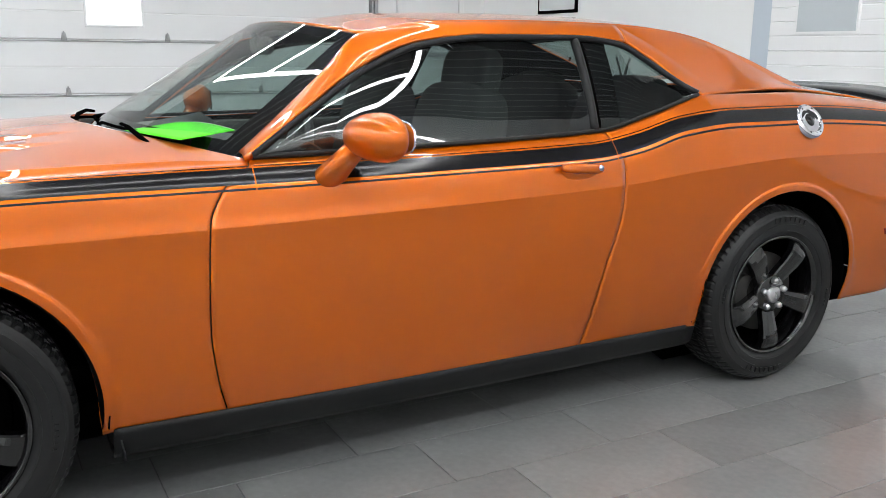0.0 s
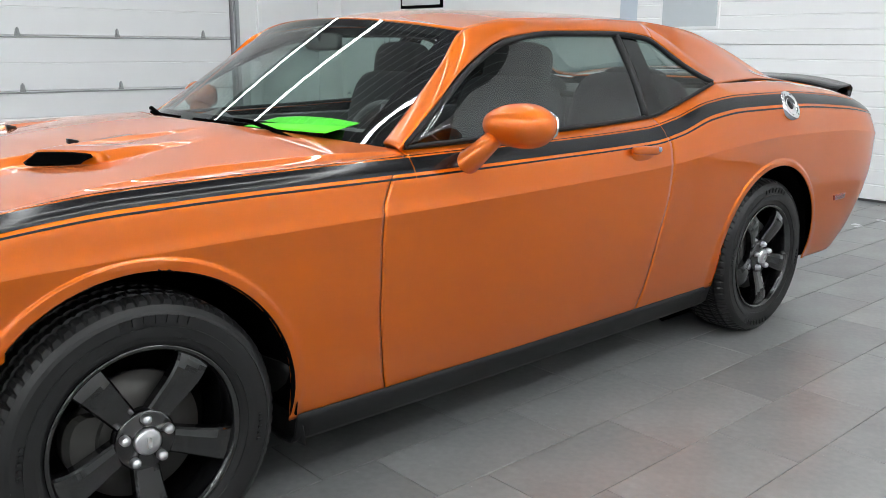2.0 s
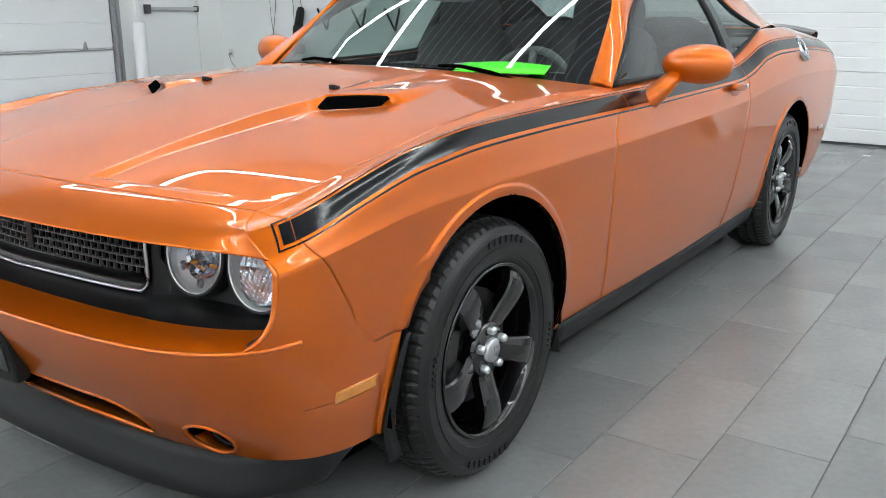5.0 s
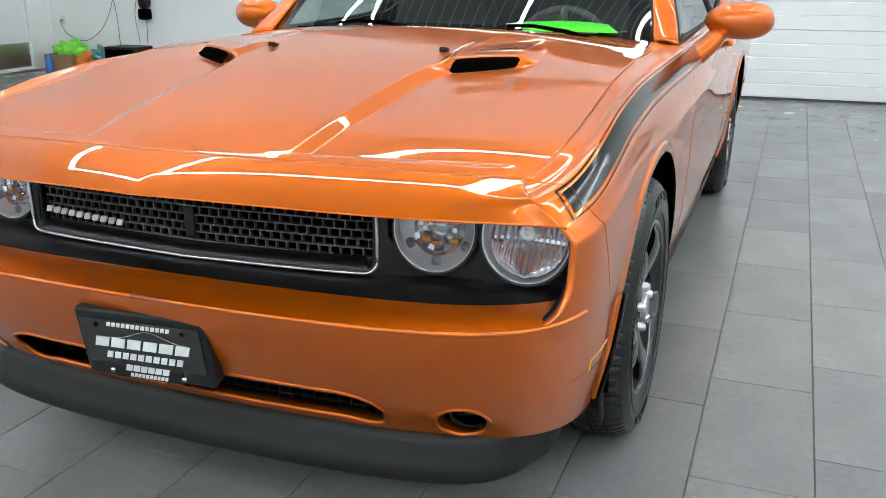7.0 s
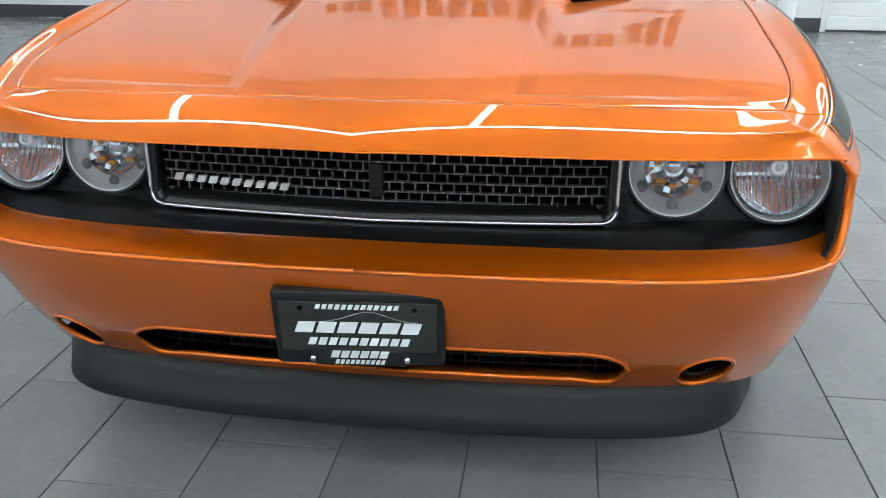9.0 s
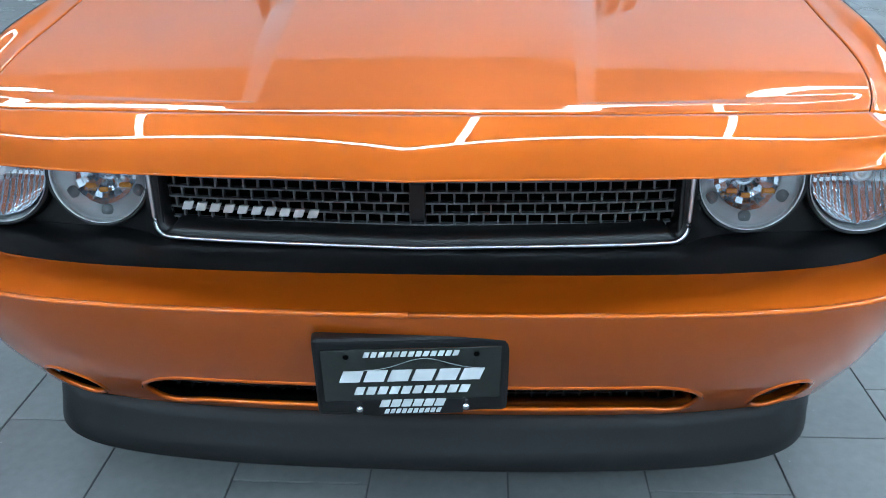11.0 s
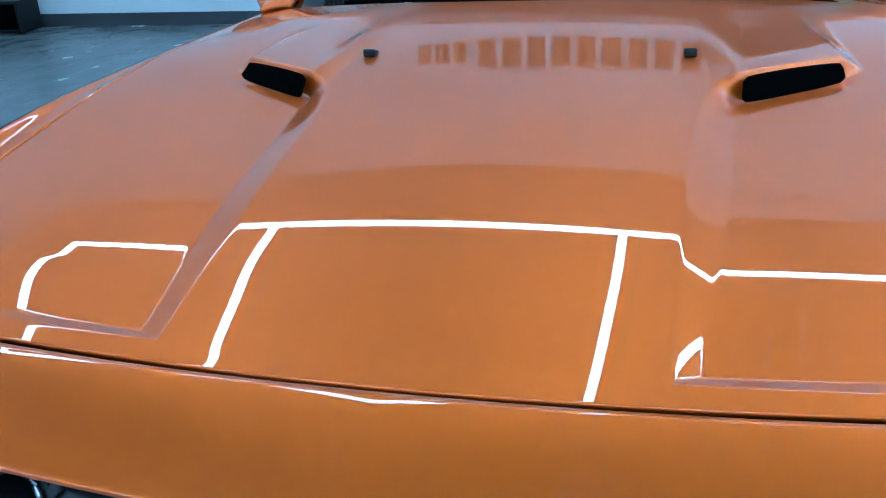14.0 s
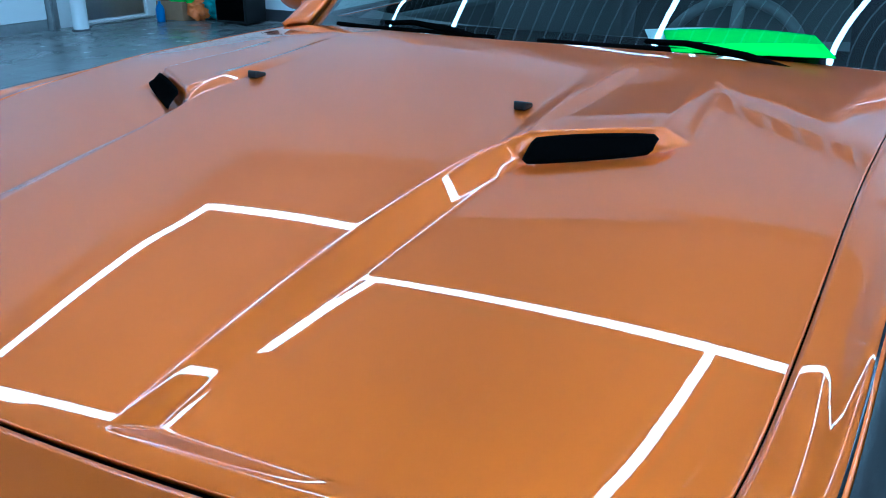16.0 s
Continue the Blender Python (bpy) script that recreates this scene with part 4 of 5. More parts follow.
        lathe("bulb_shield", [(0.001, 0.006), (0.007, 0.007), (0.009, 0.011), (0.011, 0.008), (0.016, 0.009), (0.018, 0.016), (0.017, 0.060)], BRUSHED, base, "x", (0, 0, r * 0.12), 24)
        lathe("trim_ring", [(r * 0.97, 0.004), (r * 0.93, 0.012), (r * 0.86, 0.030), (r * 0.85, 0.07)], LAMP_RING, base, "x", (0, 0, 0), 48, "grey ring inside the lens")
    l = lathe("lens", [(0.001, -0.016), (r * 0.4, -0.0135), (r * 0.75, -0.007), (r * 0.93, -0.001), (r * 0.99, 0.004)], GLASS_L, base, "x", (0, 0, 0), 48, "clear domed lens")
    l.visible_shadow = False


for s_ in (1, -1):
    lamp("inner_headlamp", (-0.696, -0.576, 0.741), 0.090, s_, "inner")
    lamp("outer_headlamp", (-0.686, -0.769, 0.739), 0.092, s_, "outer")


def on_side(x0, x1, z0, z1, lift, m=14, n=6):
    X, Z = np.meshgrid(np.linspace(x0, x1, m), np.linspace(z0, z1, n), indexing="ij")
    q = q_of_x(X)
    for _ in range(3):
        q = q + (X - side(q, v_at(q, Z))[..., 0]) * 0.9
    return side(q, v_at(q, Z), lift)


both("side_marker", on_side(-0.605, -0.472, 0.428, 0.460, 0.0018), AMBER, CAR, MID, 0.008, "amber front side marker")
both("rear_side_marker", on_side(3.585, 3.69, 0.560, 0.588, 0.003), REDLENS, CAR, MID, 0.008, "dark red rear side marker")
# Thin dark strip draws the crease ahead of the marker, its shade as colour.
both("bumper_crease_strip", on_side(-0.68, -0.607, 0.4365, 0.4378, 0.0008, 30, 2), SEAM, CAR, MID)

# dealer plate, tilted on its bracket
plate = tagged(new("front_plate"), "black dealer plate with pale bars in a black frame")
plate.parent = CAR
plate.matrix_basis = pose(-0.920, 0, 0.480, 0, -9.5, 4.8)
box_part("frame", (-0.012, -0.160, -0.083), (0.030, 0.160, 0.085), BLACK_PLASTIC, plate, "", 0.010, 3)
bm = bmesh.new()
for v in box(bm, (0.026, -0.135, -0.078), (0.075, 0.135, 0.060), 0.008, 2) and bm.verts:
    if v.co.x < 0.05:
        v.co.y *= 1.10
part("bracket", bm, BLACK_PLASTIC, plate, "black plate bracket")
box_part("plate_face", (-0.0155, -0.146, -0.046), (-0.010, 0.146, 0.066), material("plate black", (0.012, 0.014, 0.012), 0.25, 0, 0.3), plate, "glossy black plate face", 0.002)
box_part("frame_tab", (-0.0155, -0.085, -0.080), (-0.010, 0.085, -0.047), BLACK_PLASTIC, plate, "", 0.002)
PALE = material("pale print", (0.72, 0.73, 0.74), 0.5)


def print_bars(y0, y1, z, h, n, slant=0.35, gap=0.25, x=-0.0172):
    bm = bmesh.new()
    w = (y1 - y0) / n
    for k in range(n):
        a = y0 + w * k
        vs = box(bm, (x, a + w * gap / 2, z - h / 2), (x + 0.003, a + w * (1 - gap / 2), z + h / 2))
        for v in vs:
            v.co.y -= (v.co.z - z) * slant
    ob = part("print_bar", bm, PALE, plate, "row of pale print bars")
    return ob


print_bars(-0.078, 0.078, 0.056, 0.010, 13, gap=0.3)
print_bars(-0.118, 0.118, 0.010, 0.024, 6, gap=0.16)
print_bars(-0.096, 0.096, -0.022, 0.016, 10, gap=0.25)
print_bars(-0.055, 0.055, -0.052, 0.015, 6, gap=0.18)
print_bars(-0.048, 0.048, -0.070, 0.009, 10, gap=0.3)
sweep("mountain_line", [(-0.0165, y, 0.022 + 0.024 * math.exp(-((y + 0.02) / 0.05) ** 2)) for y in np.linspace(0.11, -0.11, 24)], 0.0006, BRUSHED, plate, "", 5)
for y in (0.089, -0.089):
    lathe("bolt", [(0.001, -0.022), (0.005, -0.021), (0.0065, -0.016), (0.0065, -0.01)], CHROME, plate, "x", (0, y, -0.062), 14, "chrome plate bolt")
# Flat black discs stand for the shade in the upper bolt holes.
for y in (0.105, -0.105):
    lathe("bolt_hole_disc", [(0.001, -0.0165), (0.005, -0.0164)], SEAM, plate, "x", (0, y, 0.052), 10)


# ---- wheels ----
def make_wheel(s_):
    w = tagged(new("wheel"), "black five-spoke wheel with a black tyre and chrome cap")
    # tyre: y 0 is the outer sidewall; the rest lies inwards
    segs = 288
    prof = [(0.236, -0.022), (0.240, -0.010), (0.252, -0.003), (0.262, 0.001), (0.2625, 0.0035), (0.275, 0.0055), (0.288, 0.0065), (0.2885, 0.004), (0.316, 0.004), (0.3165, 0.006), (0.325, 0.002), (0.338, -0.008), (0.348, -0.020), (0.354, -0.034),
            (0.356, -0.046), (0.349, -0.048), (0.349, -0.054), (0.357, -0.056), (0.358, -0.085), (0.350, -0.087), (0.350, -0.095), (0.358, -0.097), (0.358, -0.135), (0.350, -0.137),
            (0.350, -0.145), (0.358, -0.147), (0.356, -0.180), (0.349, -0.182), (0.349, -0.188), (0.355, -0.190), (0.346, -0.218), (0.32, -0.235), (0.25, -0.225), (0.235, -0.20)]
    verts, faces, n = [], [], len(prof)
    for k in range(segs):
        a = 2 * math.pi * k / segs
        for i, (r, y) in enumerate(prof):
            notch = (k + i // 3) % 4 == 0
            if notch and (12 <= i <= 14 or 29 <= i <= 30):
                r -= 0.0045
            elif notch and i in (17, 18, 25, 26, 21, 22):
                r -= 0.004
            verts.append((r * math.cos(a), -s_ * 0 + y * 1.0, r * math.sin(a)))
    for k in range(segs):
        for i in range(n - 1):
            a, b = k * n + i, ((k + 1) % segs) * n + i
            faces.append((a, b, b + 1, a + 1))
    mesh_object("tyre", verts, faces, RUBBER, w, "black all-season tyre", False)
    # sidewall lettering as plain raised bars
    bm = bmesh.new()
    for c0, cnt, st in ((100, 7, 5.2), (280, 8, 5.0), (190, 5, 3.2), (10, 5, 3.2)):
        for k in range(cnt):
            a = radians(c0 + (k - cnt / 2) * st)
            h = 0.020 if st > 4 else 0.009
            vs = box(bm, (-0.0075 if st > 4 else -0.004, 0.0035, -h / 2), (0.0075 if st > 4 else 0.004, 0.0085, h / 2))
            M = Matrix.Rotation(-a + math.pi / 2, 4, "Y") @ Matrix.Translation((0, 0, 0.308 if st > 4 else 0.296))
            for v in vs:
                v.co = M @ v.co
    tagged(part("sidewall_relief", bm, RUBBER, w, "raised sidewall bars"), kind="stuff")
    lathe("rim_barrel", [(0.2405, -0.010), (0.2425, -0.004), (0.236, -0.001), (0.229, -0.006), (0.224, -0.022), (0.216, -0.05), (0.205, -0.10), (0.20, -0.19)][::-1], RIM_BLACK, w, "y", (0, 0, 0), 96, "gloss black rim")
    sp = []
    for k in range(5):
        bm = bmesh.new()
        a0 = radians(-90 + 72 * k)
        rr = np.linspace(0.035, 0.228, 16)
        rings = []
        for r in rr:
            t = (r - 0.035) / 0.191
            hw = 0.030 + 0.010 * t + 0.006 * t**3
            dep = -0.030 + 0.030 * float(smooth(np.array((t - 0.05) / 0.75))) - 0.012 * max(0.0, (t - 0.78) / 0.22) ** 2
            sec = [(-hw, dep - 0.034), (-hw, dep - 0.007), (-hw + 0.005, dep - 0.001), (-hw * 0.4, dep + 0.002), (hw * 0.4, dep + 0.002), (hw - 0.005, dep - 0.001), (hw, dep - 0.007), (hw, dep - 0.034)]
            ring = []
            for tt, yy in sec:
                p = Vector((r, float(yy), tt))
                ring.append(bm.verts.new((p.x * math.cos(a0) - p.z * math.sin(a0), p.y, p.x * math.sin(a0) + p.z * math.cos(a0))))
            rings.append(ring)
        for A_, B_ in zip(rings[:-1], rings[1:]):
            for i in range(8):
                bm.faces.new((A_[i], A_[(i + 1) % 8], B_[(i + 1) % 8], B_[i]))
        bm.faces.new(rings[-1])
        bmesh.ops.recalc_face_normals(bm, faces=bm.faces)
        part("spoke", bm, RIM_BLACK, w)
    lathe("hub", [(0.078, -0.05), (0.076, -0.026), (0.068, -0.020), (0.036, -0.022), (0.034, -0.018)], RIM_BLACK, w, "y", (0, 0, 0), 48)
    lathe("centre_cap", [(0.034, -0.022), (0.033, -0.008), (0.028, -0.004), (0.001, -0.002)], BRUSHED, w, "y", (0, 0, 0), 40, "satin silver centre cap")
    box_part("cap_badge", (-0.006, -0.003, -0.014), (0.006, 0.0005, 0.014), CHROME, w, "", 0.001)
    for k in range(5):
        a = radians(-54 + 72 * k)
        lathe("lug_nut", [(0.013, -0.03), (0.0125, -0.008), (0.009, -0.001), (0.001, 0.001)], BRUSHED, w, "y", (0.057 * math.cos(a), 0, 0.057 * math.sin(a)), 16, "satin silver lug nut")
    lathe("brake_disc", [(0.05, -0.075), (0.16, -0.075), (0.16, -0.098), (0.05, -0.098)], STEEL, w, "y", (0, 0, 0), 64, "grey steel brake disc")
    bm = bmesh.new()
    ring = []
    for a in np.linspace(-0.42, 0.67, 14):
        k = 1 - 0.25 * abs((a - 0.125) / 0.55) ** 4
        ring.append([bm.verts.new((r * math.cos(a), y, r * math.sin(a))) for r, y in ((0.10, -0.115), (0.178 * k, -0.115), (0.182 * k, -0.07), (0.170 * k, -0.052), (0.112, -0.052), (0.10, -0.06))])
    for A_, B_ in zip(ring[:-1], ring[1:]):
        for i in range(6):
            bm.faces.new((A_[i], A_[(i + 1) % 6], B_[(i + 1) % 6], B_[i]))
    bm.faces.new(ring[0]), bm.faces.new(ring[-1])
    bmesh.ops.recalc_face_normals(bm, faces=bm.faces)
    part("brake_caliper", bm, STEEL, w, "grey cast brake caliper")
    lathe("backing_plate", [(0.001, -0.12), (0.2, -0.13)], LINER, w, "y", (0, 0, 0), 40)
    return w


W0 = make_wheel(1)
W0.parent = CAR
# local +y faces out of the wheel: turn it to the left side
place = lambda x, s_: pose(x, s_ * 0.929, AXLE_Z, 0, 0, 180 if s_ < 0 else 0)
W0.matrix_basis = place(0.0, -1) @ Matrix.Diagonal((1.01, 1.0, 1.01, 1))
for x, s_ in ((WHEELBASE, -1), (0.0, 1), (WHEELBASE, 1)):
    copy_thing(W0, place(x, s_))

# wheel wells
for cx, cz in ARCHES:
    for s_ in (1, -1):
        P = np.array([[(cx + 0.43 * math.cos(a), s_ * y, cz + 0.43 * math.sin(a)) for y in (-0.905, -0.78, -0.60, -0.52)] for a in np.linspace(radians(-9), radians(189), 40)])
        grid("wheel_well", P, LINER, CAR, None, 0.004)
        P = np.array([[(cx + r * math.cos(a), s_ * -0.54, cz + r * math.sin(a)) for r in (0.001, 0.43)] for a in np.linspace(0, 2 * math.pi, 40)])
        grid("wheel_well_wall", P, LINER, CAR, None, 0.004)
    # splash flap in front of and behind the tyre
for s_ in (1, -1):
    zf = np.linspace(0.20, 0.535, 14)
    ax = -np.sqrt(np.maximum(ARCH_R**2 - (zf - 0.37) ** 2, 0))
    qf = q_at(ax - 0.004, 1.2)
    yf = side(qf, v_at(qf, np.maximum(zf, 0.29)))[:, 1]
    low = (0.535 - zf) / 0.335
    P = np.stack([np.stack([ax + dx + wd * low, -s_ * (yf + dy), zf], -1) for dx, wd, dy in ((-0.010, -0.024, -0.005), (0.004, 0.012, -0.005), (0.012, 0.022, 0.03), (0.015, 0.02, 0.16))], 1)
    grid("splash_flap", P, BLACK_PLASTIC, CAR, None, 0.005, "black splash flap")
    P = np.array([[(0.425 + 0.04 * (1 - h) - 0.02 * k, s_ * -(0.885 - 0.14 * k), 0.19 + 0.25 * h) for k in (0, 0.5, 1)] for h in np.linspace(0, 1, 10)])
    grid("splash_flap", P, BLACK_PLASTIC, CAR, None, 0.006)

# underbody
box_part("underbody", (-0.60, -0.70, 0.19), (3.9, 0.70, 0.30), LINER, CAR, "", 0.02)


def superellipsoid(name, c, r, mat, parent, e=0.6, rot=(0, 0, 0), m=36, n=24, label="", shape=None):
    sg = lambda v, p: math.copysign(abs(v) ** p, v)
    M = Euler([radians(a) for a in rot]).to_matrix()
    verts, faces = [], []
    for i in range(n + 1):
        la = -math.pi / 2 + math.pi * i / n
        for k in range(m):
            lo = 2 * math.pi * k / m
            p = Vector((r[0] * sg(math.cos(la), e) * sg(math.cos(lo), e), r[1] * sg(math.cos(la), e) * sg(math.sin(lo), e), r[2] * sg(math.sin(la), e)))
            if shape:
                p = Vector(shape(*p))
            verts.append(M @ p + Vector(c))
    for i in range(n):
        for k in range(m):
            faces.append((i * m + k, i * m + (k + 1) % m, (i + 1) * m + (k + 1) % m, (i + 1) * m + k))
    return mesh_object(name, verts, faces, mat, parent, label)


# ---- mirrors, handles, fuel cap ----
for s_ in (-1, 1):
    mir = tagged(new("side_mirror"), "orange door mirror on a short arm")
    mir.parent = CAR
    superellipsoid("housing", (1.170, s_ * 1.025, 1.068), (0.085, 0.122, 0.068), PAINT, mir, 0.92, (0, 0, s_ * -12),
                   shape=lambda x, y, z: (x * (1.0 if x < 0 else 0.5), y, z * (1 - 0.10 * (y / 0.112) * s_ * -1)))
    sweep("arm", [(1.070, s_ * 0.872, 0.935), (1.078, s_ * 0.895, 0.950), (1.095, s_ * 0.93, 0.985), (1.125, s_ * 0.97, 1.035)], lambda t: 0.062 - 0.020 * t, PAINT, mir, "", 20, False, 0.7)
    superellipsoid("mirror_glass", (1.214, s_ * 1.03, 1.068), (0.008, 0.098, 0.050), CHROME, mir, 0.7, (0, 0, s_ * -12), 28, 12, "mirror glass")
    superellipsoid("arm_foot", (1.068, s_ * 0.886, 0.936), (0.072, 0.020, 0.034), PAINT, mir, 0.8)
    hd = tagged(new("door_handle"), "orange pull handle over a recess")
    hd.parent = DOORS[0] if s_ < 0 else DOORS[1]
    superellipsoid("grip", (1.94, s_ * 0.951, 0.930), (0.084, 0.016, 0.017), PAINT, hd, 0.55, (0, 4, 0))
    superellipsoid("recess", (1.945, s_ * 0.928, 0.912), (0.078, 0.014, 0.030), PAINT, hd, 0.8)
    lathe("key_lock", [(0.001, 0.003), (0.009, 0.002), (0.010, -0.004)], BRUSHED, hd, "y", (2.005, s_ * 0.9665, 0.930), 16, "", True, s_)
fuel = tagged(new("fuel_door"), "round chrome fuel filler door")
fuel.parent = CAR
fuel.matrix_basis = pose(3.035, -0.936, 1.052, -30, 0, 2) @ Matrix.Rotation(math.pi, 4, "Z")
lathe("ring", [(0.070, -0.01), (0.070, 0.006), (0.062, 0.012), (0.050, 0.010), (0.046, 0.006)], CHROME, fuel, "y", (0, 0, 0), 48)
lathe("dish", [(0.047, 0.006), (0.030, 0.008), (0.024, 0.004), (0.001, 0.003)], BRUSHED, fuel, "y", (0, 0, 0), 40)
lathe("badge", [(0.022, 0.005), (0.016, 0.011), (0.001, 0.012)], BLACK_TAPE, fuel, "y", (0, 0, 0), 24, "black centre badge")
for k in range(6):
    a = radians(60 * k)
    lathe("rivet", [(0.005, 0.008), (0.004, 0.0125), (0.001, 0.013)], STEEL, fuel, "y", (0.057 * math.cos(a), 0, 0.057 * math.sin(a)), 10)

# ---- cowl, wipers, washers ----
hr = np.linspace(-1, 1, 61)
rear_edge = np.stack([hood_rear_x(hr * 0.80) + 0.002, hr * 0.80, hood_z(hood_rear_x(hr * 0.80), hr * 0.797) - 0.018], -1)
wb = ws_base((hr + 1) / 2)
grid("cowl", np.stack([rear_edge + (wb - rear_edge) * k - np.array([0, 0, 0.012 * math.sin(math.pi * k)]) for k in np.linspace(0, 1, 6)], 1), BLACK_PLASTIC, CAR, (0.6, 0, 0.5), 0.004, "black plastic cowl")
def on_ws(y, k, up):
    """A place on the windscreen at y, k of the way up, standing off by up."""
    j = k * 29
    i = (y / 0.785 + 1) / 2 * 59
    p = WS[int(np.clip(round(i), 0, 59)), int(np.clip(round(j), 0, 29))]
    return Vector(p) + Vector((-0.5, 0, 0.86)) * up


for pts in (((-0.60, 0.045), (-0.42, 0.06), (-0.25, 0.075), (-0.08, 0.085)), ((0.02, 0.075), (0.2, 0.075), (0.40, 0.07), (0.58, 0.06))):
    wp = tagged(new("wiper"), "black windscreen wiper")
    wp.parent = CAR
    line = [on_ws(y, k, 0.012) for y, k in pts]
    ln = line3(*[tuple(p) for p in line])
    sweep("blade", [tuple(p) for p in ln(np.linspace(0, 1, 24))], 0.0055, SEAM, wp, "", 8)
    pv = Vector(line[0]) + Vector((-0.075, -0.02, 0.0)) if pts[0][0] < 0 else Vector(line[0]) + Vector((-0.07, -0.02, 0))
    midp = Vector(tuple(ln(np.array(0.55)))) + Vector((-0.012, 0, 0.016))
    sweep("arm", [pv, pv.lerp(midp, 0.3) + Vector((-0.01, 0, 0.014)), pv.lerp(midp, 0.7) + Vector((-0.008, 0, 0.014)), midp], lambda t: 0.009 - 0.004 * t, SEAM, wp, "", 8)
for s_ in (1, -1):
    bm = bmesh.new()
    vs = box(bm, (-0.016, -0.011, 0), (0.014, 0.011, 0.015), 0.003)
    for v in bm.verts:
        if v.co.z > 0.01 and v.co.x > 0:
            v.co.z -= 0.006
    n_ = part("washer_nozzle", bm, BLACK_PLASTIC, CAR, "black washer nozzle", True)
    n_.location = (0.102, s_ * 0.286, float(hood_z(np.array(0.102), np.array(0.286))) - 0.001)

# ---- cabin ----
nrm_in = np.array([0.002, 0, -0.0035])
for sl in ((slice(0, 4), slice(0, 30)), (slice(56, 60), slice(0, 30)), (slice(0, 60), slice(27, 30)), (slice(0, 60), slice(0, 5))):
    grid("glass_border", WS[sl] + nrm_in, SEAM, CAR, None, 0, "black ceramic glass border")
dash = []
for k, (dx, z, sc) in enumerate(((0.02, -0.012, 0.97), (0.20, 0.000, 0.93), (0.36, 0.010, 0.92), (0.42, -0.03, 0.92), (0.44, -0.30, 0.92))):
    t = ws_base(np.linspace(0, 1, 40)).copy()
    t[:, 0] += dx - 0.35 * (t[:, 0] - 0.53) * min(1, k / 2)
    t[:, 1] *= sc
    t[:, 2] = t[:, 2] * (1 - min(1, k / 2)) + 1.02 * min(1, k / 2) + z
    dash.append(t)
grid("dashboard", np.stack(dash, 1), INTERIOR, CAR, (0.9, 0, 0.5), 0.01, "dark grey dashboard")
ring = [(1.12 + 0.09 * math.cos(a) * 0.6, -0.37 + 0.185 * math.sin(a), 0.93 + 0.17 * math.cos(a)) for a in np.linspace(0, 2 * math.pi, 41)[:-1]]
sweep("steering_wheel", ring, 0.015, INTERIOR, CAR, "dark steering wheel", 10, True)
for a in (0, 120, 240):
    sweep("steering_spoke", [(1.11, -0.37, 0.92), (1.12 + 0.05 * math.cos(radians(a)), -0.37 + 0.18 * math.sin(radians(a)), 0.93 + 0.165 * math.cos(radians(a)))], 0.016, INTERIOR, CAR)


def seat(y, x, back_h=1.14, w=0.25):
    s = tagged(new("front_seat" if x < 2 else "rear_seat"), "dark grey cloth bucket seat")
    s.parent = CAR
    superellipsoid("cushion", (x - 0.22, y, 0.58), (0.27, w, 0.11), SEAT, s, 0.4)
    superellipsoid("backrest", (x + 0.13, y, 0.86), (0.095, w * 1.0, 0.33), SEAT, s, 0.42, (0, 14, 0))
    superellipsoid("headrest", (x + (0.225 if x < 2 else 0.21), y, 1.215 if x < 2 else 1.15), (0.058, 0.165, 0.105 if x < 2 else 0.06), SEAT, s, 0.55, (0, 10, 0))
    for k in (-0.05, 0.05):
        sweep("headrest_post", [(x + 0.19, y + k, 1.02), (x + 0.21, y + k, 1.16)], 0.007, BRUSHED, s)


for y in (-0.37, 0.37):
    seat(y, 1.62)
    seat(y * 0.95, 2.45, w=0.30)
box_part("cabin_floor", (0.7, -0.78, 0.30), (2.9, 0.78, 0.42), INTERIOR, CAR, "", 0.02)
box_part("centre_console", (1.0, -0.11, 0.42), (2.0, 0.11, 0.74), INTERIOR, CAR, "", 0.04)
box_part("firewall", (0.62, -0.70, 0.35), (0.70, 0.70, 0.96), INTERIOR, CAR, "", 0.02)
box_part("parcel_shelf", (2.62, -0.66, 1.06), (3.45, 0.66, 1.09), INTERIOR, CAR, "", 0.01)
box_part("boot_bulkhead", (2.66, -0.70, 0.42), (2.72, 0.70, 1.06), INTERIOR, CAR, "", 0.01)
for s_ in (1, -1):
    box_part("door_trim", (0.80, s_ * 0.79 - 0.03, 0.40), (2.62, s_ * 0.79 + 0.03, 0.985), INTERIOR, CAR, "", 0.02)
hl = ROOF[3:-3, 2:-2] - np.array([0, 0, 0.03])
grid("headliner", hl, material("grey headliner", (0.16, 0.165, 0.165), 0.9, 0, 0, 60, 0.1), CAR, None, 0.004, "pale grey headliner")
superellipsoid("interior_mirror", (1.16, 0.0, 1.315), (0.018, 0.115, 0.033), INTERIOR, CAR, 0.5, (0, 0, 0), 28, 16, "black interior mirror")
sweep("mirror_stem", [(1.13, 0, 1.36), (1.15, 0, 1.32)], 0.010, INTERIOR, CAR)


# ---- loose papers on the dashboard ----
def sheet(name, corners, mat, label, sag=0.01):
    a, b, c, d = [np.array(p, float) for p in corners]
    P = np.array([[(a * (1 - u) + b * u) * (1 - v) + (d * (1 - u) + c * u) * v + np.array([0, 0, sag * math.sin(3 * u) * v]) for v in np.linspace(0, 1, 8)] for u in np.linspace(0, 1, 12)])
    return tagged(grid(name, P, mat, None, (1, 0, 0), 0.0015), label, "paper")


sheet("paper_sheet", ((0.705, -0.670, 1.046), (0.600, -0.375, 1.052), (0.775, -0.30, 1.066), (0.885, -0.60, 1.062)), GREEN, "bright green paper sheet lying on the dashboard")
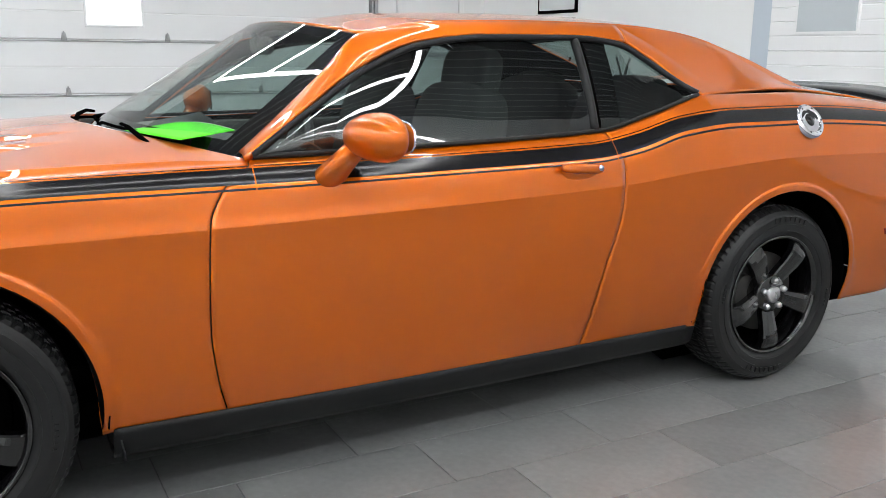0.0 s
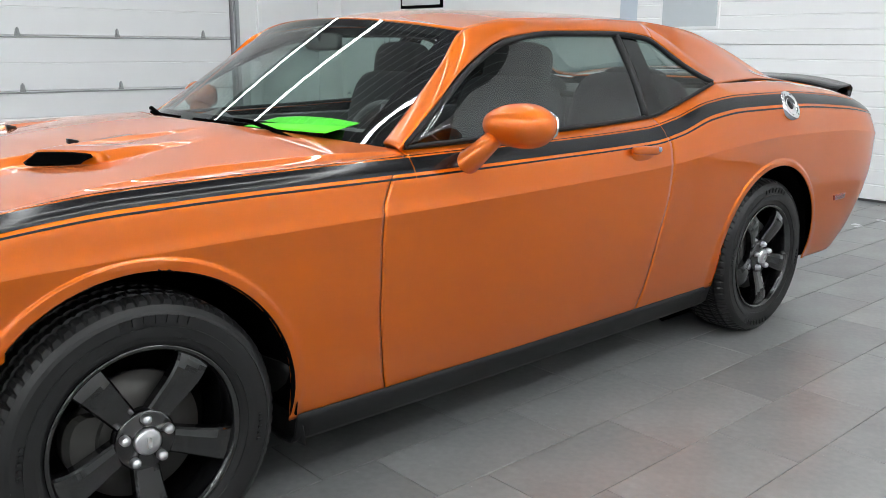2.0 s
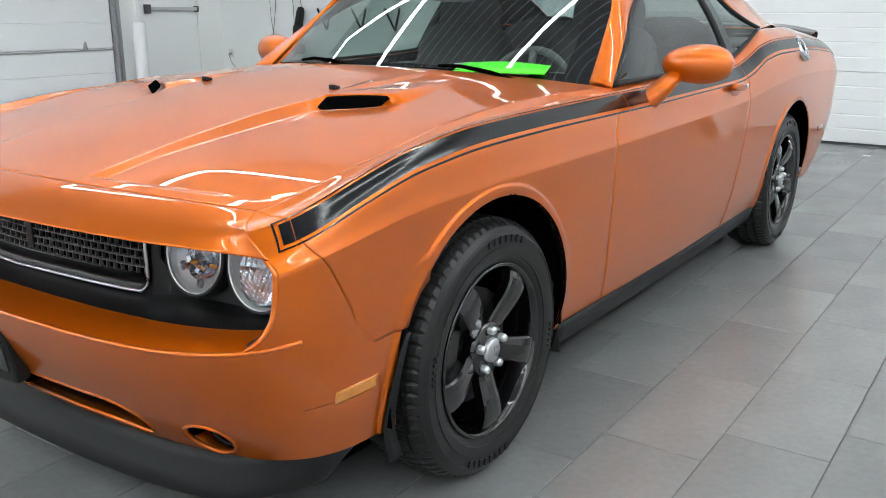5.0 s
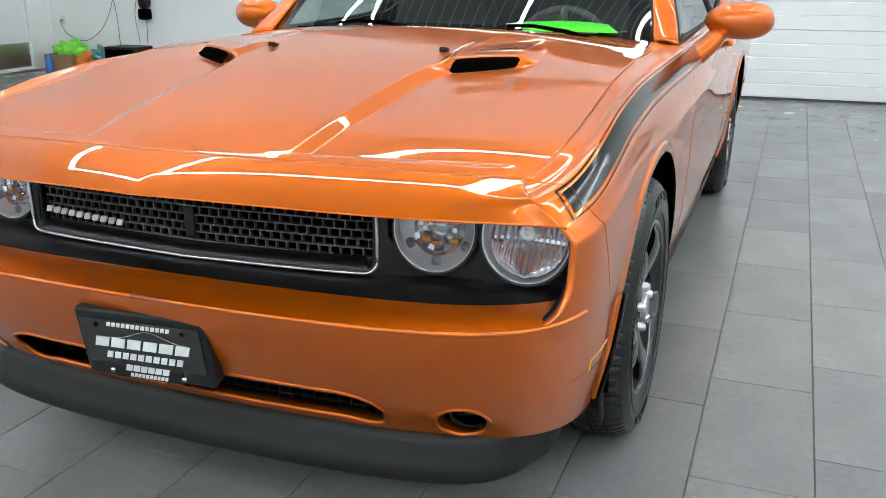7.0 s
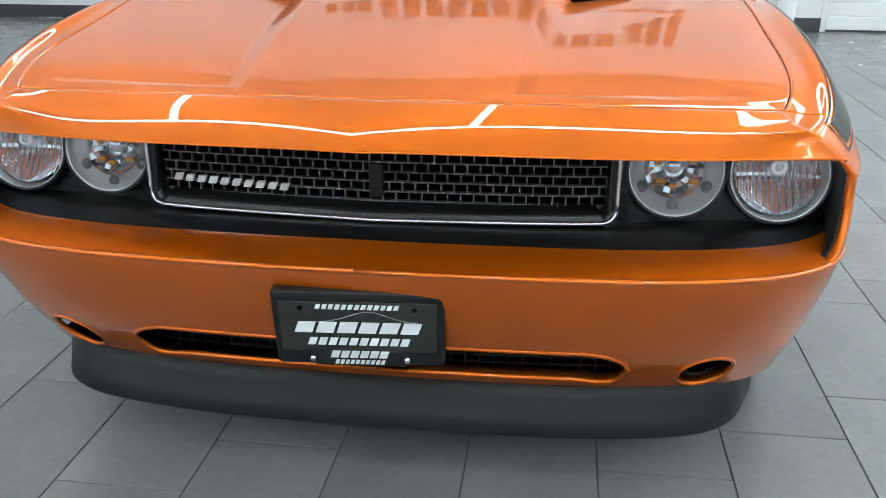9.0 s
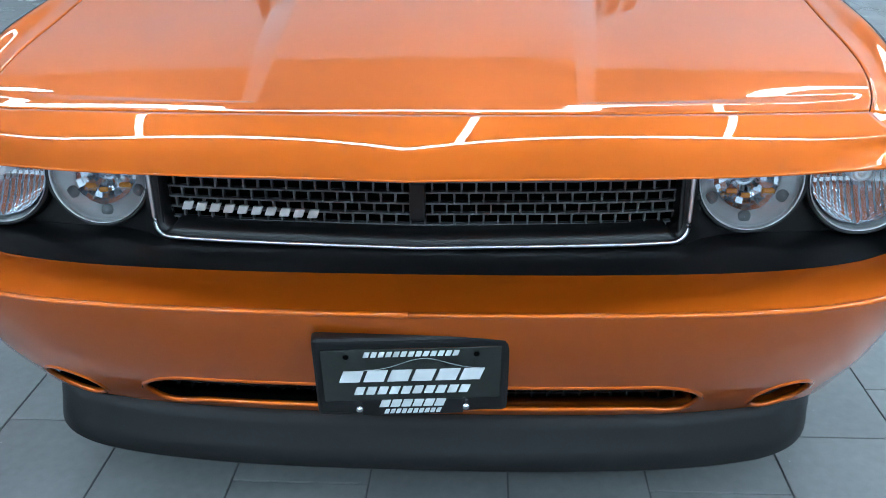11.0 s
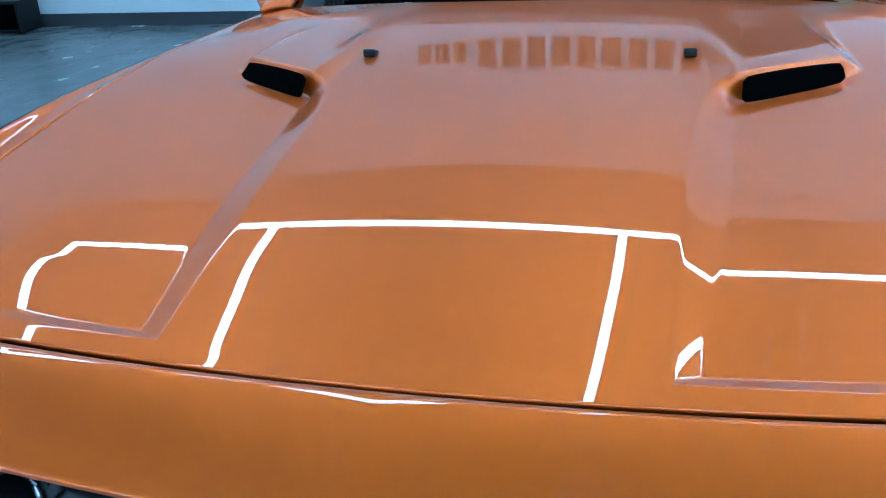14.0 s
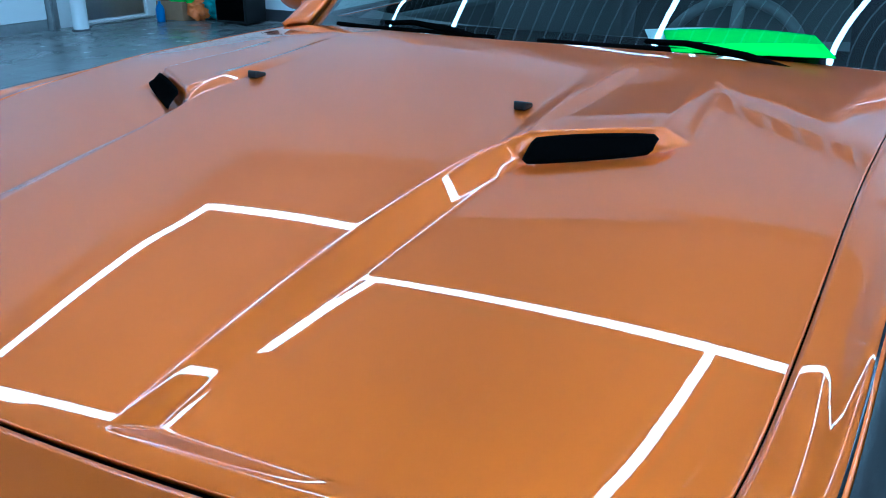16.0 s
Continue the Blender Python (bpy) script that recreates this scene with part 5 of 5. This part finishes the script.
sheet("paper_sheet", ((0.72, -0.60, 1.041), (0.625, -0.33, 1.047), (0.80, -0.25, 1.062), (0.90, -0.54, 1.058)), PAPER, "white paper lying under a green sheet on the dashboard")

# ---- the room ----
CEIL = 6.5
LIGHT_Z = 4.5
X0, X1, Y0, Y1 = -7.4, 7.08, -5.6, 8.2
XB = X1


def slab(name, lo, hi, mat, label=""):
    ob = box_part(name, lo, hi, mat, None, "", 0.0)
    return tagged(ob, label, kind="structure")


slab("wall_north", (X0, Y1, 0), (XB, Y1 + 0.15, CEIL), WALL_W, "white painted wall panels")
slab("wall_south", (X0, Y0 - 0.15, 0), (XB, Y0, CEIL), WALL_W, "white painted wall panels")
# West wall is unseen; its distance is chosen to bounce light onto the nose.
slab("wall_west_assumed", (X0 - 0.15, Y0, 0), (X0, Y1, CEIL), WALL_W, "white painted wall panels")
slab("wall_east", (X1, Y0, 0), (X1 + 0.15, Y1, CEIL), WALL_W, "white painted wall panels")

# ribbed ceiling in one sheet
ny = int((Y1 - Y0 + 0.2) / 0.3)
ysr, zs = [], []
for k in range(ny + 1):
    y0 = Y0 - 0.1 + k * 0.3
    for dy, dz in ((0, 0), (0.262, 0), (0.267, -0.012), (0.288, -0.012)):
        ysr.append(y0 + dy), zs.append(CEIL + dz)
P = np.array([[(x, y, z) for x in (X0 - 0.1, X1 + 0.1)] for y, z in zip(ysr, zs)])
CEILING = tagged(grid("ceiling", P, CEIL_W, None, None, 0.0, smooth=False), "grey ceiling liner with white ribs", kind="structure")
CEILING.data.materials.append(RIB_W)
for poly in CEILING.data.polygons:
    if poly.index % 4 in (1, 2, 3):
        poly.material_index = 1

slab("baseboard", (X1 - 0.02, 3.06, 0), (X1 - 0.001, Y1, 0.13), BASEBOARD, "charcoal rubber baseboard")
slab("baseboard", (X1 - 0.02, -2.98, 0), (X1 - 0.001, -2.62, 0.13), BASEBOARD, "charcoal rubber baseboard")


def sectional_door(name, along, a0, a1, at, h_section, n, ribs, windows=(), hinges=(), label=""):
    """A garage door of stacked sections. along: 'x' on the north wall, 'y' on the east wall."""
    door = tagged(new(name), label, kind="structure")
    def pt(a, d, z):
        return (a, at - d, z) if along == "x" else (at - d, a, z)
    def bx(nm, a_lo, a_hi, d_lo, d_hi, z_lo, z_hi, mat, bev=0.0, lab=""):
        p, q = pt(a_lo, d_lo, z_lo), pt(a_hi, d_hi, z_hi)
        return box_part(nm, tuple(min(i, j) for i, j in zip(p, q)), tuple(max(i, j) for i, j in zip(p, q)), mat, door, lab, bev, 1)
    z = 0.12 if along == "x" else 0.02
    z_first = z
    for k in range(n):
        z0, z1 = z + 0.003, z + h_section - 0.003
        prof = [(0.012, z0), (0.040, z0 + 0.004)]
        for r in range(1, ribs + 1):
            zr = z0 + (z1 - z0) * r / (ribs + 1)
            prof += [(0.040, zr - 0.010), (0.034, zr - 0.004), (0.034, zr + 0.004), (0.040, zr + 0.010)]
        prof += [(0.040, z1 - 0.004), (0.012, z1)]
        segs = np.linspace(a0, a1, 2)
        P = np.array([[pt(a, d, zz) for d, zz in prof] for a in segs])
        grid("section", P, DOOR_W, door, None, 0.004, smooth=False)
        for (wa0, wa1, wk) in windows:
            if wk == k:
                zb = z0 + 0.17
                bx("window_frame", wa0 - 0.03, wa1 + 0.03, 0.036, 0.052, zb - 0.03, zb + 0.33, DOOR_W, 0.006)
                bx("window_pane", wa0, wa1, 0.05, 0.056, zb, zb + 0.30, PANE if along == "x" else PANE_GREY, 0.0, "bright frosted pane" if along == "x" else "grey glossy pane")
        if hinges and k:
            bx("strut", a0, a1, 0.034, 0.062, z - 0.030, z - 0.014, GALV, 0.003, "galvanised strut")
            for a in hinges:
                bm = bmesh.new()
                box(bm, (-0.035, 0.036, z - 0.012), (0.035, 0.045, z + 0.075), 0.004, 1)
                box(bm, (-0.018, 0.036, z + 0.02), (0.018, 0.060, z + 0.09), 0.006, 1)
                for v in bm.verts:
                    v.co = Vector(pt(a + v.co.x * (1 - max(0, (v.co.z - z)) * 6), v.co.y, v.co.z))
                part("hinge", bm, GALV, door, "galvanised hinge")
        z += h_section
    bx("bottom_seal", a0, a1, 0.0, 0.03, 0.0, z_first, BASEBOARD if along == "y" else GALV, 0.0)
    return door


PANE_GREY = material("grey window pane", (0.55, 0.60, 0.63), 0.08, 0, 0.5)
PANE = emission("daylight pane", (0.93, 0.97, 1.0), 1.6)
sectional_door("door_1", "x", -3.0, 5.20, Y1, 0.640, 5, 1, ((1.55, 2.17, 2),), (-2.27, -1.09, 0.10, 1.28, 2.47, 3.64, 4.80), "white steel overhead garage door with galvanised hinges")
sectional_door("door_2", "y", -2.30, 2.82, X1, 0.66, 5, 4, ((1.88, 2.50, 2),), (), "white ribbed overhead garage door")
sectional_door("door_3", "y", -7.2, -2.98, X1, 0.66, 5, 4, (), (), "white ribbed overhead garage door")
# tracks and jambs
for nm, lo, hi, mat, lab in (
        ("trim", (5.21, Y1 - 0.12, 0), (5.24, Y1, 3.2), GALV, "galvanised door track"),
        ("trim", (5.27, Y1 - 0.09, 0), (5.32, Y1, 3.2), GALV, "galvanised door track"),
        ("trim", (X1 - 0.03, 2.83, 0), (X1, 3.05, 3.4), JAMB, "pale blue-grey door jamb"),
        ("trim", (X1 - 0.05, -2.36, 0), (X1, -2.31, 3.4), WALL_W, "white door jamb"),
        ("trim", (X1 - 0.03, -2.98, 0), (X1, -2.93, 3.4), WALL_W, "white door jamb")):
    slab(nm, lo, hi, mat, lab)


def bollard(x, y, h, r):
    b = tagged(new("bollard"), "white round steel bollard by a door", "bollard", "bollards")
    lathe("post", [(r, 0.0), (r, h - 0.03), (r * 0.93, h - 0.008), (r * 0.7, h), (0.001, h + 0.003)], DOOR_W, b, "z", (x, y, 0), 32)
    lathe("base_ring", [(r + 0.02, 0.0), (r + 0.02, 0.012), (r, 0.016)], BASEBOARD, b, "z", (x, y, 0), 32)


bollard(5.40, 7.85, 1.10, 0.085)
bollard(6.80, -2.52, 1.10, 0.085)

# personnel door
pd = tagged(new("door_4"), "white steel personnel door with panic bar and steel kick plate", kind="structure")
for nm, lo, hi, mat, lab in (
        ("door_leaf", (5.701, Y1 - 0.045, 0.02), (6.617, Y1 - 0.005, 2.12), DOOR_W, ""),
        ("kick_plate", (5.731, Y1 - 0.05, 0.05), (6.586, Y1 - 0.0455, 0.36), BRUSHED, "brushed steel kick plate"),
        ("frame_post", (5.630, Y1 - 0.06, 0), (5.696, Y1, 2.2), WALL_W, ""),
        ("frame_post", (6.622, Y1 - 0.06, 0), (6.698, Y1, 2.2), WALL_W, ""),
        ("frame_head", (5.630, Y1 - 0.06, 2.13), (6.698, Y1, 2.2), WALL_W, ""),
        ("panic_bar", (5.762, Y1 - 0.12, 1.225), (6.576, Y1 - 0.085, 1.275), BRUSHED, "steel panic bar"),
        ("bar_end", (5.721, Y1 - 0.13, 1.19), (5.782, Y1 - 0.046, 1.31), BASEBOARD, ""),
        ("bar_end", (6.556, Y1 - 0.12, 1.21), (6.597, Y1 - 0.046, 1.29), BASEBOARD, ""),
        ("threshold", (5.660, Y1 - 0.14, 0.001), (6.658, Y1 - 0.01, 0.02), BRUSHED, "")):
    box_part(nm, lo, hi, mat, pd, lab, 0.004, 1)

# clutter by the east wall, laid out along x and then turned
_before = set(bpy.data.objects)
CARD = material("brown cardboard", (0.32, 0.20, 0.10), 0.8, 0, 0, 12, 0.15)
NEON = material("lime green plastic", (0.25, 0.80, 0.08), 0.5, 0, 0, 15, 0.2)
ORNG = material("orange plastic", (0.75, 0.20, 0.03), 0.5, 0, 0, 15, 0.2)
BLUE = material("blue plastic", (0.05, 0.16, 0.45), 0.4)
TEAL = material("teal cloth", (0.10, 0.28, 0.28), 0.8, 0, 0, 20, 0.2)
cb = tagged(new("cardboard_box"), "open brown cardboard box on the floor by the wall", "box")
for lo, hi in (((7.30, 7.45, 0.0), (7.75, 7.85, 0.015)), ((7.30, 7.45, 0.015), (7.315, 7.85, 0.22)), ((7.735, 7.45, 0.015), (7.75, 7.85, 0.22)), ((7.316, 7.45, 0.015), (7.734, 7.465, 0.22)), ((7.316, 7.835, 0.015), (7.734, 7.85, 0.22))):
    box_part("panel", lo, hi, CARD, cb, "", 0.002, 1)


def crumple(name, c, r, mat, label, cat, seed):
    bm = bmesh.new()
    bmesh.ops.create_icosphere(bm, subdivisions=4, radius=1)
    for v in bm.verts:
        k = 1 + 0.55 * noise.noise(v.co * 2.2 + Vector((seed, 0, 0))) + 0.2 * noise.noise(v.co * 6 + Vector((seed, 3, 0)))
        v.co = Vector((v.co.x * r[0] * k, v.co.y * r[1] * k, max(-0.95, v.co.z) * r[2] * k))
    ob = part(name, bm, mat, None, "", True)
    ob.location = c
    return tagged(ob, label, cat)


crumple("plastic_bag", (7.62, 7.62, 0.27), (0.20, 0.16, 0.12), NEON, "crumpled lime green bag in a cardboard box", "bag", 1)
crumple("rag", (7.86, 7.60, 0.12), (0.13, 0.12, 0.12), ORNG, "crumpled orange rag on the floor", "rag", 5)
crumple("rag", (8.02, 7.72, 0.16), (0.16, 0.12, 0.14), TEAL, "crumpled teal cloth on the floor", "rag", 9)
lathe("bottle", [(0.001, 0.0), (0.05, 0.0), (0.052, 0.02), (0.052, 0.15), (0.04, 0.19), (0.018, 0.21), (0.018, 0.24), (0.001, 0.242)], BLUE, None, "z", (7.55, 7.28, 0), 24)
tagged(bpy.data.objects["bottle"], "blue plastic bottle standing on the floor", "bottle")
sc = tagged(new("speaker_box"), "black boxy amplifier standing on the floor", "amplifier")
box_part("case", (8.30, 7.45, 0.02), (8.78, 7.80, 0.34), BLACK_PLASTIC, sc, "", 0.012)
box_part("front_panel", (8.33, 7.440, 0.05), (8.75, 7.448, 0.31), SEAM, sc, "", 0.003)
for xx in (8.36, 8.72):
    box_part("foot", (xx - 0.02, 7.5, 0), (xx + 0.02, 7.54, 0.02), BLACK_PLASTIC, sc, "", 0.003)
ol = tagged(new("wall_socket"), "white wall socket with a grey plug", "socket")
box_part("plate", (7.12, 8.0 - 0.012, 0.56), (7.20, 8.0, 0.68), PAPER, ol, "", 0.004)
box_part("plug", (7.145, 8.0 - 0.05, 0.595), (7.175, 8.0 - 0.012, 0.63), GALV, ol, "", 0.004)
CABLE = material("grey cable", (0.12, 0.12, 0.12), 0.5)


def cable(pts, label):
    ln = line3(*pts)
    tagged(sweep("cable", [tuple(p) for p in ln(np.linspace(0, 1, 40))], 0.0045, CABLE, None, "", 6), label, "cable", "hanging cables")


cable(((7.16, 7.94, 0.61), (7.25, 7.93, 0.46), (7.55, 7.92, 0.36), (7.85, 7.93, 0.50), (8.10, 7.95, 0.95), (8.2, 7.96, 1.6)), "grey cable looping from a wall socket")
cable(((8.15, 7.93, 0.20), (8.12, 7.95, 0.7), (8.05, 7.96, 1.3), (8.08, 7.96, 1.7)), "grey cable hanging on the wall")
cable(((8.50, 7.90, 0.36), (8.42, 7.95, 0.7), (8.50, 7.96, 1.1), (8.46, 7.96, 1.7)), "grey cable hanging on the wall")
cable(((8.62, 7.90, 0.36), (8.60, 7.95, 0.7), (8.66, 7.96, 1.0), (8.60, 7.96, 1.7)), "grey cable hanging on the wall")
tl = tagged(new("cordless_tool"), "black handheld tool hanging on the wall", "tool")
superellipsoid("body", (8.63, 7.90, 0.92), (0.07, 0.06, 0.13), BLACK_PLASTIC, tl, 0.5)
superellipsoid("handle", (8.66, 7.90, 1.12), (0.05, 0.05, 0.16), BLACK_PLASTIC, tl, 0.6, (0, 14, 0))
superellipsoid("battery", (8.62, 7.90, 0.72), (0.075, 0.06, 0.07), SEAM, tl, 0.4)
for x in (9.15, 9.75, 10.3):
    hk = tagged(new("shelf_bracket"), "black steel wall bracket", "bracket", "wall brackets")
    sweep("arm", [(x - 0.22, 7.97, 1.25), (x, 7.90, 0.98)], 0.014, SEAM, hk, "", 6)
    sweep("brace", [(x, 7.90, 0.98), (x + 0.02, 7.97, 1.25)], 0.014, SEAM, hk, "", 6)

# notice frame high on the north wall
nf = tagged(new("notice_frame"), "small black framed notice on the wall", "notice")
box_part("frame", (8.40, 8.0 - 0.03, 1.80), (9.25, 8.0 - 0.002, 2.30), SEAM, nf, "", 0.004)
box_part("sheet", (8.44, 8.0 - 0.034, 1.84), (9.21, 8.0 - 0.0305, 2.26), PAPER, nf, "", 0.0)
for ob in set(bpy.data.objects) - _before:
    if ob.parent is None:
        ob.matrix_basis = pose(X1 - 8.0, 15.16, 0, 0, 0, -90) @ ob.matrix_basis


# wall lettering: plain blocks in place of each character
def sign(name, place, n, w, h, label, small=()):
    """place(k, zz): a place on the wall k metres along the sign and zz above its foot."""
    s = tagged(new(name), label, "sign")
    a = 0.0
    for k in range(n):
        lw, lh = (w * 0.75, h * 0.62) if k in small else (w, h)
        if k in small and k in DOTS:
            lw, lh = w * 0.28, h * 0.16
        p, q = place(a, 0.0, 0.0), place(a + lw * 0.68, lh, 0.02)
        lo, hi = tuple(min(i, j) for i, j in zip(p, q)), tuple(max(i, j) for i, j in zip(p, q))
        box_part("block", lo, hi, LETTER, s, "", 0.003, 1)
        a += lw
    return a


DOTS = (3, 14)
SMALL = (0, 1, 2, 3, 14, 15, 16, 17)
sign("wall_sign_east", lambda a, z, d: (X1 - 0.002 - d, 2.46 - a, 4.03 + z), 18, 0.285, 0.40, "row of charcoal blocks high on the white wall", SMALL)
sign("wall_sign_south", lambda a, z, d: (3.6 - a, Y0 + 0.002 + d, 3.9 + z), 18, 0.42, 0.50, "row of charcoal blocks on the white wall", SMALL)

# ---- hanging frame of tube lights, with fill rows added ----
def tube(x0, y0, x1, y1, w=0.07):
    n = max(1, round(math.hypot(x1 - x0, y1 - y0) / 2.3))
    lengthwise = abs(x1 - x0) > abs(y1 - y0)
    for k in range(n):
        p = (x0 + (x1 - x0) * k / n, y0 + (y1 - y0) * k / n)
        q = (x0 + (x1 - x0) * (k + 1) / n, y0 + (y1 - y0) * (k + 1) / n)
        lg = tagged(new("tube_light"), "long white hanging tube light, some rows added as fill", "tube light", "hanging tube lights")
        e = 0.004
        if lengthwise:
            lo, hi = (min(p[0], q[0]) + e, p[1] - w / 2), (max(p[0], q[0]) - e, p[1] + w / 2)
        else:
            lo, hi = (p[0] - w / 2, min(p[1], q[1]) + w / 2 + e), (p[0] + w / 2, max(p[1], q[1]) - w / 2 - e)
        box_part("diffuser", (*lo, LIGHT_Z - 0.03), (*hi, LIGHT_Z), TUBE, lg, "glowing white diffuser", 0.0)
        box_part("housing", (lo[0] + (0 if lengthwise else w * 0.35), lo[1] + (w * 0.35 if lengthwise else 0), LIGHT_Z + 0.001), (hi[0] - (0 if lengthwise else w * 0.35), hi[1] - (w * 0.35 if lengthwise else 0), LIGHT_Z + 0.02), DOOR_W, lg, "", 0.0)
        mx, my = (lo[0] + hi[0]) / 2, (lo[1] + hi[1]) / 2
        sweep("hanging_wire", [(mx, my, LIGHT_Z + 0.02), (mx, my, CEIL - 0.02)], 0.003, GALV, lg, "", 5)


LIGHT_X = (0.25, 3.15)
LIGHT_Y = (-3.9, -2.3, -0.15, 2.75, 4.7)
# Rows along the walls are added fill, brightening the walls and the car's side.
tube(-7.0, -5.15, 6.2, -5.15, 0.12)
for yy in (6.0, 7.6):
    tube(-7.0, yy, -4.0, yy, 0.12)
# The frame over the hood, and an unseen bay assumed west of it.
for xa, xb in (LIGHT_X, (-7.0, -4.1)):
    for yy in LIGHT_Y:
        tube(xa - 0.035, yy, xb + 0.035, yy)
    for xx in (xa, xb):
        for ya, yb in zip(LIGHT_Y[:-1], LIGHT_Y[1:]):
            tube(xx, ya, xx, yb)

# ---- floor: tiles on a grout bed ----
slab("floor", (X0, Y0, -0.12), (XB, Y1, -0.004), GROUT, "dark grey floor tiles laid in a third bond")
FLOOR = bpy.data.objects["floor"]
TW, TD, JT = 0.6096, 0.3048, 0.0032


def tile_verts(cx, cy, lx, ly):
    b = 0.0015
    out = []
    for z, k in ((-0.006, 0.0), (-0.0012, 0.0), (0.0, b)):
        hx, hy = lx / 2 - k, ly / 2 - k
        out += [(cx - hx, cy - hy, z), (cx + hx, cy - hy, z), (cx + hx, cy + hy, z), (cx - hx, cy + hy, z)]
    return out


TF = [(8, 9, 10, 11)] + [(4 * r + k, 4 * r + (k + 1) % 4, 4 * r + 4 + (k + 1) % 4, 4 * r + 4 + k) for r in (0, 1) for k in range(4)]
tm = bpy.data.meshes.new("floor_tile")
tm.from_pydata(tile_verts(0, 0, TW - JT, TD - JT), [], TF)
tm.materials.append(TILE)
near, far_v, far_f = 0, [], []
for r in range(-31, 24):
    y = -1.088 - 0.1524 + r * TD * -1
    ph = 0.385 + 0.2032 * r
    for c in range(-16, 22):
        x = ph % TW + (c - 2) * TW + TW / 2
        x0, x1 = max(X0, x - TW / 2), min(XB, x + TW / 2)
        y0, y1 = max(Y0, y - TD / 2), min(Y1, y + TD / 2)
        if x1 - x0 < 0.05 or y1 - y0 < 0.03:
            continue
        whole = x1 - x0 > TW - 1e-6 and y1 - y0 > TD - 1e-6
        if whole and -1.5 < x < 4.6 and -2.9 < y < -0.55 and near < 300 or whole and -1.7 < x < 0.0 and -0.55 <= y < 1.6 and near < 300:
            near += 1
            o = new("floor_tile", tm)
            o.location = (x, y, 0)
            o.parent = FLOOR
        else:
            base = len(far_v)
            far_v += tile_verts((x0 + x1) / 2, (y0 + y1) / 2, x1 - x0 - JT, y1 - y0 - JT)
            far_f += [tuple(i + base for i in f) for f in TF]
rest = mesh_object("floor_tile", far_v, far_f, TILE, FLOOR, "", False)
tagged(rest, kind="stuff")
